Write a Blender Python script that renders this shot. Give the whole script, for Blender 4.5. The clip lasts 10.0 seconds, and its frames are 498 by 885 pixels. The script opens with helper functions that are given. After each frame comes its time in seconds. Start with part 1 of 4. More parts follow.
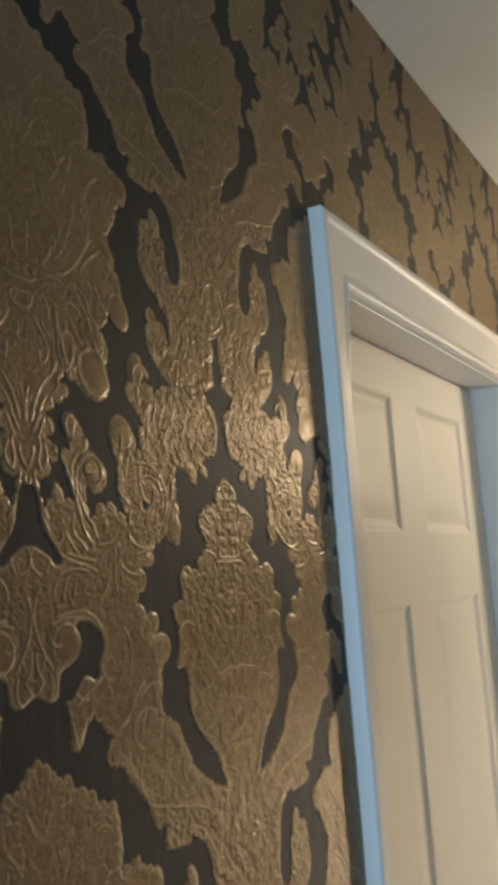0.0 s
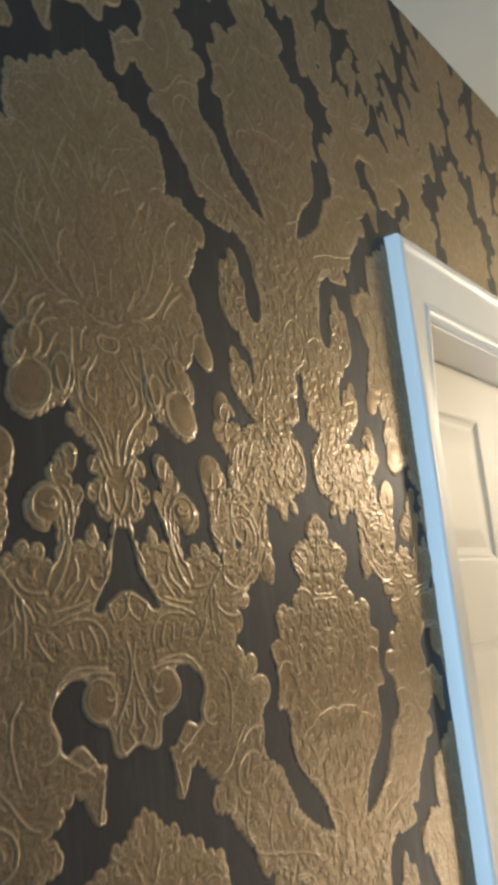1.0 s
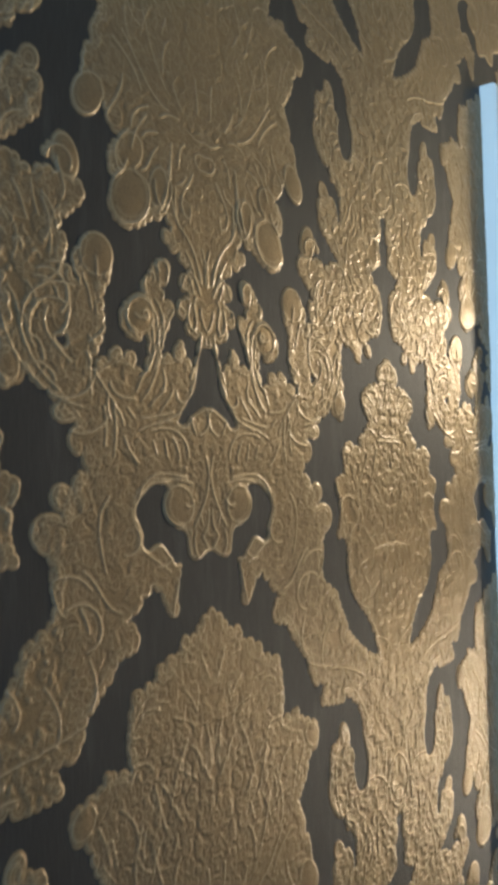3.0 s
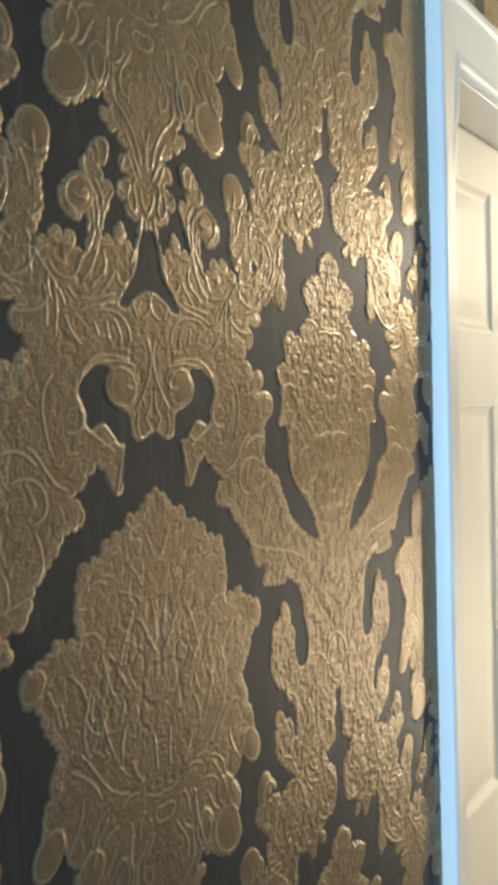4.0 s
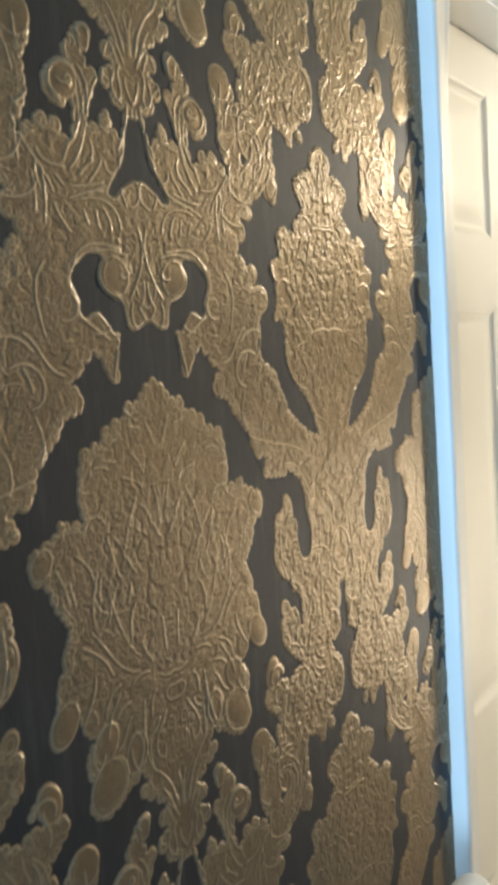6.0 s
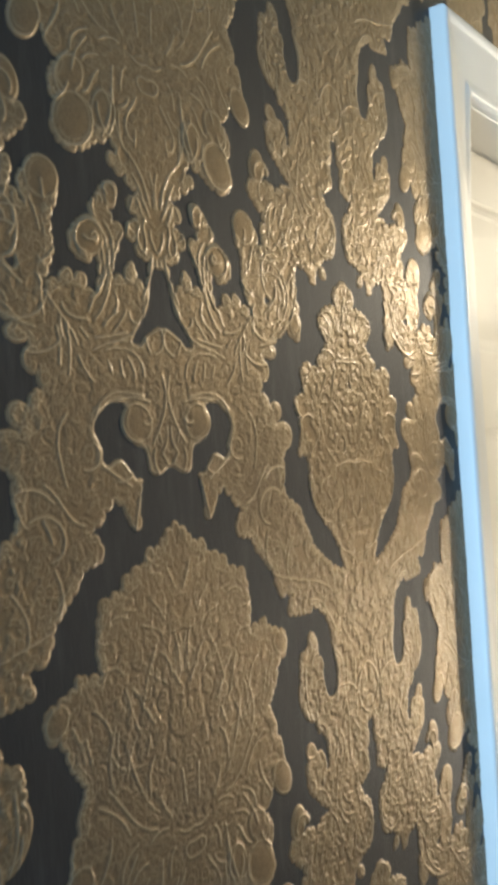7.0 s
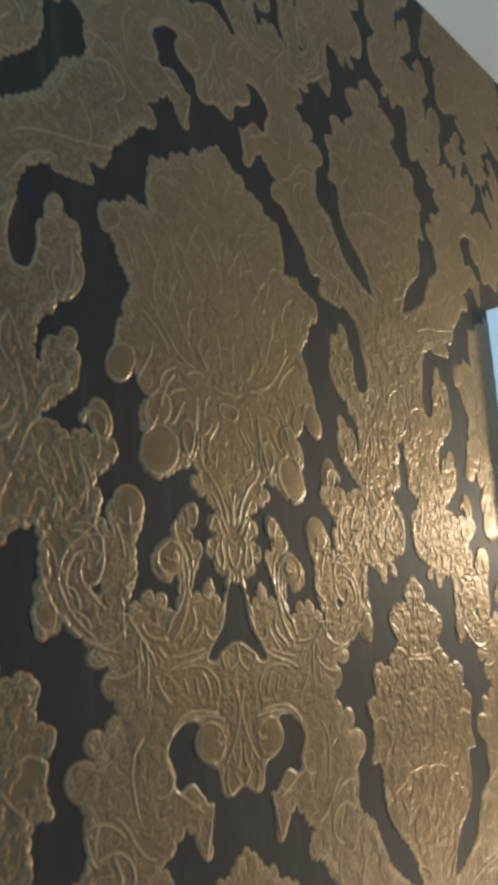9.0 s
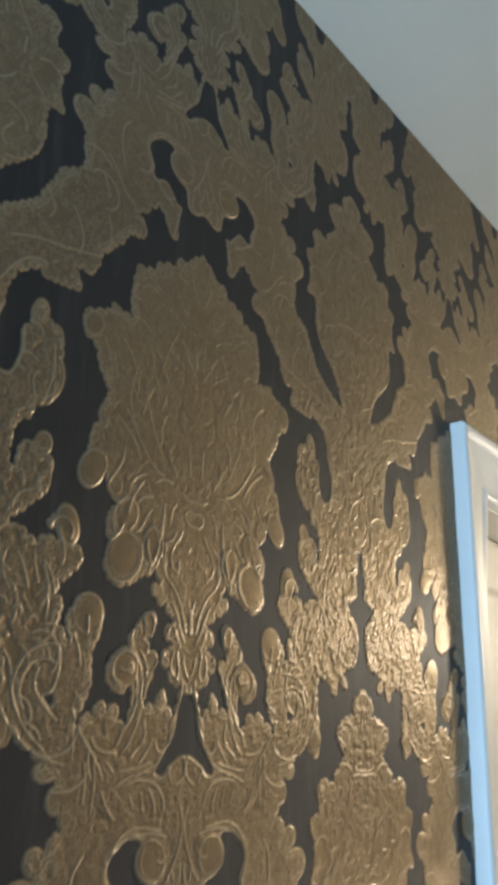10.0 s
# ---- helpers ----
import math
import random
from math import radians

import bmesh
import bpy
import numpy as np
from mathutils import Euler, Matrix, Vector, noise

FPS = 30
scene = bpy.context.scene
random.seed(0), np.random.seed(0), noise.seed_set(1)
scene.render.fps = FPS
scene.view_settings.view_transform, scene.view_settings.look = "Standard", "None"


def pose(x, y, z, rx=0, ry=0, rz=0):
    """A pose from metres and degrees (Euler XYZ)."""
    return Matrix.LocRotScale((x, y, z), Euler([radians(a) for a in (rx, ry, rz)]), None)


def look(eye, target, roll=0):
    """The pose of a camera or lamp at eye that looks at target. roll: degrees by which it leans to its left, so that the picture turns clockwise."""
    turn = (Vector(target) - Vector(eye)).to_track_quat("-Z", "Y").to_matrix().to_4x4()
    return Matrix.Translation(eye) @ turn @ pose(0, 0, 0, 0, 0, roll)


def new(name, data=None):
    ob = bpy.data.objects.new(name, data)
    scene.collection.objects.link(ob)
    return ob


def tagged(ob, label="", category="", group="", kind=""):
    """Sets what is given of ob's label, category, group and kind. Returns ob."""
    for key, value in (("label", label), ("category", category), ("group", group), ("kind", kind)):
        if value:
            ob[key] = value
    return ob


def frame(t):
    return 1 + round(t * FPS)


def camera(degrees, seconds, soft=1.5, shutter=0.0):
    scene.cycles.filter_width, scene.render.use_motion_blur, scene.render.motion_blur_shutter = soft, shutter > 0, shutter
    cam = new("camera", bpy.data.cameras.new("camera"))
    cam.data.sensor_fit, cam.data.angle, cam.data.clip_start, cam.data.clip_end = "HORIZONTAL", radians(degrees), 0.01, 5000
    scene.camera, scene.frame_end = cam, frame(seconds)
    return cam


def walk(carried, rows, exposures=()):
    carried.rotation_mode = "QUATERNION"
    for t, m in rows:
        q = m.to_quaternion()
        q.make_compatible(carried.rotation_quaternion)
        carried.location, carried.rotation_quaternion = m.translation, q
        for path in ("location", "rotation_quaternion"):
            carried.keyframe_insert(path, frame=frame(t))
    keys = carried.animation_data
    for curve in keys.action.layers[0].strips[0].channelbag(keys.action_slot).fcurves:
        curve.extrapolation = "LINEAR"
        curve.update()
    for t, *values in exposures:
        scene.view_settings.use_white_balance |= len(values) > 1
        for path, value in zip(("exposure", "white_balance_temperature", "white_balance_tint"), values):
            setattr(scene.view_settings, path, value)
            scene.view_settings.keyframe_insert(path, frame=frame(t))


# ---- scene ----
cam = camera(30.3, 10.0, soft=4.6, shutter=0.4)
PATH = [
    (0, (-1.0, -0.452, 1.606), (0.725, 0.515, 1.904), -4.2),
    (0.5, (-0.997, -0.447, 1.607), (0.662, 0.611, 1.964), -5.7),
    (1, (-0.998, -0.441, 1.61), (0.627, 0.658, 1.995), -6.1),
    (1.5, (-1.004, -0.43, 1.602), (0.587, 0.723, 1.976), -4.3),
    (2, (-1.022, -0.419, 1.591), (0.536, 0.812, 1.832), -1.8),
    (3.3, (-1.03, -0.428, 1.571), (0.58, 0.757, 1.64), -1.5),
    (3.5, (-1.033, -0.427, 1.565), (0.598, 0.73, 1.592), -1.5),
    (4, (-1.035, -0.437, 1.551), (0.618, 0.687, 1.486), -1.5),
    (4.5, (-1.035, -0.45, 1.531), (0.616, 0.676, 1.444), -2.3),
    (5, (-1.033, -0.449, 1.507), (0.62, 0.664, 1.337), -2.3),
    (5.2, (-1.036, -0.442, 1.493), (0.624, 0.657, 1.306), -2.4),
    (6.3, (-1.043, -0.458, 1.524), (0.576, 0.704, 1.356), -4.1),
    (6.5, (-1.044, -0.461, 1.534), (0.568, 0.721, 1.468), -4.0),
    (7, (-1.03, -0.454, 1.548), (0.576, 0.737, 1.561), -3.7),
    (7.5, (-1.029, -0.461, 1.566), (0.538, 0.774, 1.706), -3.8),
    (8, (-1.029, -0.456, 1.585), (0.524, 0.79, 1.772), -2.8),
    (8.5, (-1.041, -0.465, 1.594), (0.473, 0.786, 1.973), -3.2),
    (9, (-1.052, -0.462, 1.61), (0.44, 0.769, 2.118), -2.7),
    (9.5, (-1.066, -0.468, 1.623), (0.428, 0.731, 2.197), -1.3),
    (10, (-1.072, -0.467, 1.643), (0.448, 0.663, 2.285), 1.0),
]
walk(cam, [(t, look(eye, target, roll)) for t, eye, target, roll in PATH],
     exposures=[(0.0, -0.40, 6600, 12), (0.5, 0.11, 6350, 11), (1.0, 0.45, 6300, 11), (2.0, 0.5, 6150, 10), (3.5, 0.65, 6050, 8), (5.0, 0.78, 5950, 8), (6.5, 0.72, 5950, 8), (7.5, 0.65, 6050, 8), (9.0, 0.52, 6100, 10), (10.0, 0.50, 6050, 10)])

# ---- light ----
world = bpy.data.worlds.new("sky")
scene.world = world
world.use_nodes = True
wt = world.node_tree
sky = wt.nodes.new("ShaderNodeTexSky")
sky.sky_type, sky.sun_disc = "NISHITA", False
sky.sun_elevation, sky.sun_rotation = radians(35), radians(200)
wt.links.new(sky.outputs[0], wt.nodes["Background"].inputs[0])
wt.nodes["Background"].inputs[1].default_value = 0.12

# the hall: wallpapered wall in the plane y = 0, opposite wall, two end walls
X0, X1, Y0, ZC = -2.7, 3.2, -1.35, 2.47
LAMP = (1.48, -0.64, 2.00)  # pendant bulb
LOW = (1.95, -0.86, 0.35, 1.15)  # added glowing column, out of view: x, y, foot and top of its shade
LAMP_COLOR, LAMP_POWER = (1.0, 0.82, 0.58), 30.0
LOW_GLOW = 29.0
WIN = (-0.85, -0.12, 0.80, 1.70)  # window in the end wall: y from, to, z from, to


def area(name, m, size, size_y, power, color):
    la = bpy.data.lights.new(name, "AREA")
    la.shape, la.size, la.size_y, la.energy, la.color = "RECTANGLE", size, size_y, power, color
    ob = new(name, la)
    ob.matrix_world = m
    return ob


area("window_daylight", look((X0 + 0.01, (WIN[0] + WIN[1]) / 2, (WIN[2] + WIN[3]) / 2), (0, -0.6, 1.5)),
     WIN[1] - WIN[0] - 0.1, WIN[3] - WIN[2] - 0.1, 46.0, (0.46, 0.73, 1.0))

bulb_light = bpy.data.lights.new("bulb_light", "POINT")
bulb_light.energy, bulb_light.color, bulb_light.shadow_soft_size = LAMP_POWER, LAMP_COLOR, 0.11
new("bulb_light", bulb_light).location = LAMP

# ---- materials ----
def material(name):
    m = bpy.data.materials.new(name)
    m.use_nodes = True
    return m, m.node_tree, m.node_tree.nodes["Principled BSDF"]


def node(nt, kind, **kw):
    n = nt.nodes.new(kind)
    for k, v in kw.items():
        n.inputs[k.replace("_", " ")].default_value = v
    return n


def noise_tex(nt, scale, detail=3.0, rough=0.5, coords=None, stretch=None):
    n = node(nt, "ShaderNodeTexNoise", Scale=scale, Detail=detail, Roughness=rough)
    if coords is None:
        coords = nt.nodes.new("ShaderNodeTexCoord").outputs["Object"]
    if stretch:
        mp = nt.nodes.new("ShaderNodeMapping")
        mp.inputs["Scale"].default_value = stretch
        nt.links.new(coords, mp.inputs[0])
        coords = mp.outputs[0]
    nt.links.new(coords, n.inputs["Vector"])
    return n.outputs["Fac"]


def ramp(nt, fac, a, b, lo=0.3, hi=0.7):
    r = nt.nodes.new("ShaderNodeValToRGB")
    r.color_ramp.elements[0].position, r.color_ramp.elements[0].color = lo, (*a, 1)
    r.color_ramp.elements[1].position, r.color_ramp.elements[1].color = hi, (*b, 1)
    nt.links.new(fac, r.inputs[0])
    return r.outputs[0]


def mixed(nt, fac, a, b):
    m = nt.nodes.new("ShaderNodeMix")
    m.data_type = "RGBA"
    for sock, v in ((m.inputs[0], fac), (m.inputs[6], a), (m.inputs[7], b)):
        if isinstance(v, (int, float)):
            sock.default_value = v
        elif isinstance(v, tuple):
            sock.default_value = (*v, 1)
        else:
            nt.links.new(v, sock)
    return m.outputs[2]


def remap(nt, value, a, b, c, d):
    r = nt.nodes.new("ShaderNodeMapRange")
    for i, v in enumerate((a, b, c, d)):
        r.inputs[i + 1].default_value = v
    nt.links.new(value, r.inputs[0])
    return r.outputs[0]


def bump(nt, bsdf, height, strength, distance):
    b = node(nt, "ShaderNodeBump", Strength=strength, Distance=distance)
    nt.links.new(height, b.inputs["Height"])
    nt.links.new(b.outputs[0], bsdf.inputs["Normal"])
    return b


def plain(name, a, b, rough, scale=6.0, bump_scale=180.0, bump_depth=0.0004, spec=0.5):
    m, nt, p = material(name)
    nt.links.new(ramp(nt, noise_tex(nt, scale, 4), a, b), p.inputs["Base Color"])
    nt.links.new(remap(nt, noise_tex(nt, scale * 4, 3), 0.3, 0.7, rough - 0.02, rough + 0.03), p.inputs["Roughness"])
    p.inputs["Specular IOR Level"].default_value = spec
    bump(nt, p, noise_tex(nt, bump_scale, 3), 0.5, bump_depth)
    return m


def foil_paper():
    """Embossed damask paper: worn gold foil over a black silk ground; the attribute foil says how far inside the foil a place lies, in mm."""
    m, nt, p = material("damask_paper")
    at = nt.nodes.new("ShaderNodeAttribute")
    at.attribute_name = "foil"
    coords = nt.nodes.new("ShaderNodeTexCoord").outputs["Object"]
    edge = nt.nodes.new("ShaderNodeMath")
    edge.operation = "MULTIPLY_ADD"
    edge.inputs[1].default_value, edge.inputs[2].default_value = 1.2, -0.6
    nt.links.new(noise_tex(nt, 260, 2, coords=coords), edge.inputs[0])
    add = nt.nodes.new("ShaderNodeMath")
    nt.links.new(at.outputs["Fac"], add.inputs[0])
    nt.links.new(edge.outputs[0], add.inputs[1])
    inside = remap(nt, add.outputs[0], -0.5, 0.6, 0.0, 1.0)
    gold = ramp(nt, noise_tex(nt, 5, 4, coords=coords), GOLD_A, GOLD_B)
    fine = noise_tex(nt, 420, 3, 0.6, coords)
    gold = mixed(nt, remap(nt, fine, 0.38, 0.72, 0.0, 0.35), gold, GOLD_C)
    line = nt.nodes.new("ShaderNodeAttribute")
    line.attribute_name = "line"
    # paler printed lines, with the glints along them put into the colour
    gold = mixed(nt, remap(nt, line.outputs["Fac"], 0.1, 1.0, 0.0, 0.55), gold, GOLD_LINE_GLINT)
    thread = noise_tex(nt, 1.0, 3, 0.6, coords, (700, 1, 60))
    ground = ramp(nt, thread, (0.003, 0.004, 0.006), (0.011, 0.012, 0.015))
    smoke = noise_tex(nt, 1.0, 4, 0.6, coords, (70, 1, 9))  # grey upright streaks in the black
    ground = mixed(nt, remap(nt, smoke, 0.52, 0.78, 0.0, 0.8), ground, (0.034, 0.033, 0.033))
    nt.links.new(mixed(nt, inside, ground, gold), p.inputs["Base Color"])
    nt.links.new(remap(nt, inside, 0, 1, 0.0, 0.64), p.inputs["Metallic"])
    nt.links.new(remap(nt, inside, 0, 1, 0.40, 0.45), p.inputs["Specular IOR Level"])
    rough = nt.nodes.new("ShaderNodeMix")
    nt.links.new(inside, rough.inputs[0])
    rough.inputs[2].default_value = 0.56
    nt.links.new(remap(nt, noise_tex(nt, 90, 3, coords=coords), 0.3, 0.7, 0.37, 0.52), rough.inputs[3])
    nt.links.new(rough.outputs[0], p.inputs["Roughness"])
    shine = nt.nodes.new("ShaderNodeMath")  # the raised lines get more clear coat
    shine.operation = "MULTIPLY_ADD"
    shine.inputs[1].default_value = 0.8
    nt.links.new(line.outputs["Fac"], shine.inputs[0])
    nt.links.new(remap(nt, inside, 0, 1, 0.02, 0.11), shine.inputs[2])
    nt.links.new(shine.outputs[0], p.inputs["Coat Weight"])
    p.inputs["Coat Roughness"].default_value = 0.20
    h = nt.nodes.new("ShaderNodeMix")
    nt.links.new(inside, h.inputs[0])
    nt.links.new(remap(nt, thread, 0, 1, 0, 0.8), h.inputs[2])
    nt.links.new(noise_tex(nt, 520, 3, 0.7, coords), h.inputs[3])
    bump(nt, p, h.outputs[0], 0.22, 0.0008)
    nt.links.new(mixed(nt, inside, (1.0, 1.0, 1.0), (1.0, 0.90, 0.68)), p.inputs["Specular Tint"])
    return m


GOLD_A, GOLD_B, GOLD_C, GOLD_LINE_GLINT = (0.150, 0.112, 0.073), (0.212, 0.150, 0.086), (0.092, 0.067, 0.046), (0.47, 0.385, 0.26)
PAPER = foil_paper()
GLOSS_WHITE = plain("white_gloss_paint", (0.74, 0.73, 0.70), (0.80, 0.79, 0.76), 0.42, 5, 60, 0.0006)
DOOR_WHITE = plain("cream_door_paint", (0.80, 0.76, 0.67), (0.85, 0.81, 0.72), 0.52, 4, 90, 0.0004)
CEIL_WHITE = plain("ceiling_emulsion", (0.53, 0.54, 0.49), (0.60, 0.61, 0.55), 0.85, 3, 70, 0.0025)
WALL_PLAIN = plain("wall_emulsion", (0.18, 0.17, 0.15), (0.22, 0.21, 0.18), 0.8, 3, 120, 0.001)
PLASTER = plain("plaster", (0.45, 0.42, 0.40), (0.52, 0.49, 0.46), 0.9)
CARPET = plain("hall_floor", (0.17, 0.145, 0.115), (0.22, 0.19, 0.15), 0.55, 10, 200, 0.0006)
BRASS = plain("brass", (0.5, 0.36, 0.14), (0.56, 0.42, 0.18), 0.3)


def glow(name, color, strength):
    m, nt, p = material(name)
    p.inputs["Base Color"].default_value = (*color, 1)
    p.inputs["Emission Color"].default_value = (*color, 1)
    p.inputs["Emission Strength"].default_value = strength
    return m


# ---- builders ----
def linked(name, bm, mat, parent=None, label=""):
    me = bpy.data.meshes.new(name)
    bmesh.ops.recalc_face_normals(bm, faces=bm.faces)
    bm.to_mesh(me)
    bm.free()
    me.materials.append(mat)
    ob = new(name, me)
    ob.parent = parent
    return tagged(ob, label)


part = linked


def add_box(bm, lo, hi, bevel=0.0):
    made = bmesh.ops.create_cube(bm, size=1)["verts"]
    for v in made:
        v.co = [lo[k] + (v.co[k] + 0.5) * (hi[k] - lo[k]) for k in range(3)]
    if bevel:
        edges = list({e for v in made for e in v.link_edges})
        bmesh.ops.bevel(bm, geom=edges, offset=bevel, segments=2, affect="EDGES", profile=0.6)
    return bm


def boxes(*spans, bevel=0.0):
    bm = bmesh.new()
    for lo, hi in spans:
        add_box(bm, lo, hi, bevel)
    return bm


def empty(name, at=(0, 0, 0)):
    ob = new(name)
    ob.location = at
    return ob


# ---- large structure ----
OX0, OX1, OZ = 0.075, 0.885, 1.968  # door opening
AX0, AX1, AZ = 0.0, 0.960, 2.060  # outside of the architrave
PROUD = 0.003
wall = linked("wall_north", boxes(((X0, PROUD, 0), (OX0 - 0.02, 0.12, ZC)), ((OX1 + 0.02, PROUD, 0), (X1, 0.12, ZC)),
                                  ((OX0 - 0.02, PROUD, OZ + 0.02), (OX1 + 0.02, 0.12, ZC))), PLASTER)
tagged(wall, "hall wall covered in embossed black and gold damask wallpaper", "wall", kind="structure")
tagged(linked("floor", boxes(((X0 - 0.1, Y0 - 0.1, -0.1), (X1 + 0.1, 0.9, 0))), CARPET), "brown hall floor running past the door", "floor", kind="structure")
tagged(linked("ceiling", boxes(((X0 - 0.1, Y0 - 0.1, ZC), (X1 + 0.1, 0.9, ZC + 0.1))), CEIL_WHITE), "matt off-white painted hall ceiling", "ceiling", kind="structure")
tagged(linked("wall_south", boxes(((X0, Y0 - 0.1, 0), (X1, Y0, ZC))), WALL_PLAIN), "plain painted wall across the hall", "wall", kind="structure")
tagged(linked("wall_east", boxes(((X1, Y0 - 0.1, 0), (X1 + 0.1, 0.12, ZC))), WALL_PLAIN), "plain painted end wall of the hall", "wall", kind="structure")
tagged(linked("wall_west", boxes(((X0 - 0.1, Y0 - 0.1, 0), (X0, WIN[0], ZC)), ((X0 - 0.1, WIN[1], 0), (X0, 0.12, ZC)),
                                 ((X0 - 0.1, WIN[0], 0), (X0, WIN[1], WIN[2])), ((X0 - 0.1, WIN[0], WIN[3]), (X0, WIN[1], ZC))), WALL_PLAIN),
       "plain painted end wall with a window opening", "wall", kind="structure")
tagged(linked("room_back_wall", boxes(((X0, 0.80, 0), (X1, 0.9, ZC))), WALL_PLAIN), "plain wall of the room behind the door", "wall", kind="structure")

window = empty("window_1", (X0 - 0.05, (WIN[0] + WIN[1]) / 2, WIN[2]))
tagged(window, "white framed hall window letting in cool daylight", "window", kind="structure")
ww, wh = (WIN[1] - WIN[0]) / 2, WIN[3] - WIN[2]
part("window_frame", boxes(((-0.03, -ww, 0), (0.03, -ww + 0.05, wh)), ((-0.03, ww - 0.05, 0), (0.03, ww, wh)),
                           ((-0.03, -ww + 0.05, 0), (0.03, ww - 0.05, 0.05)), ((-0.03, -ww + 0.05, wh - 0.05), (0.03, ww - 0.05, wh)), bevel=0.004), GLOSS_WHITE, window)

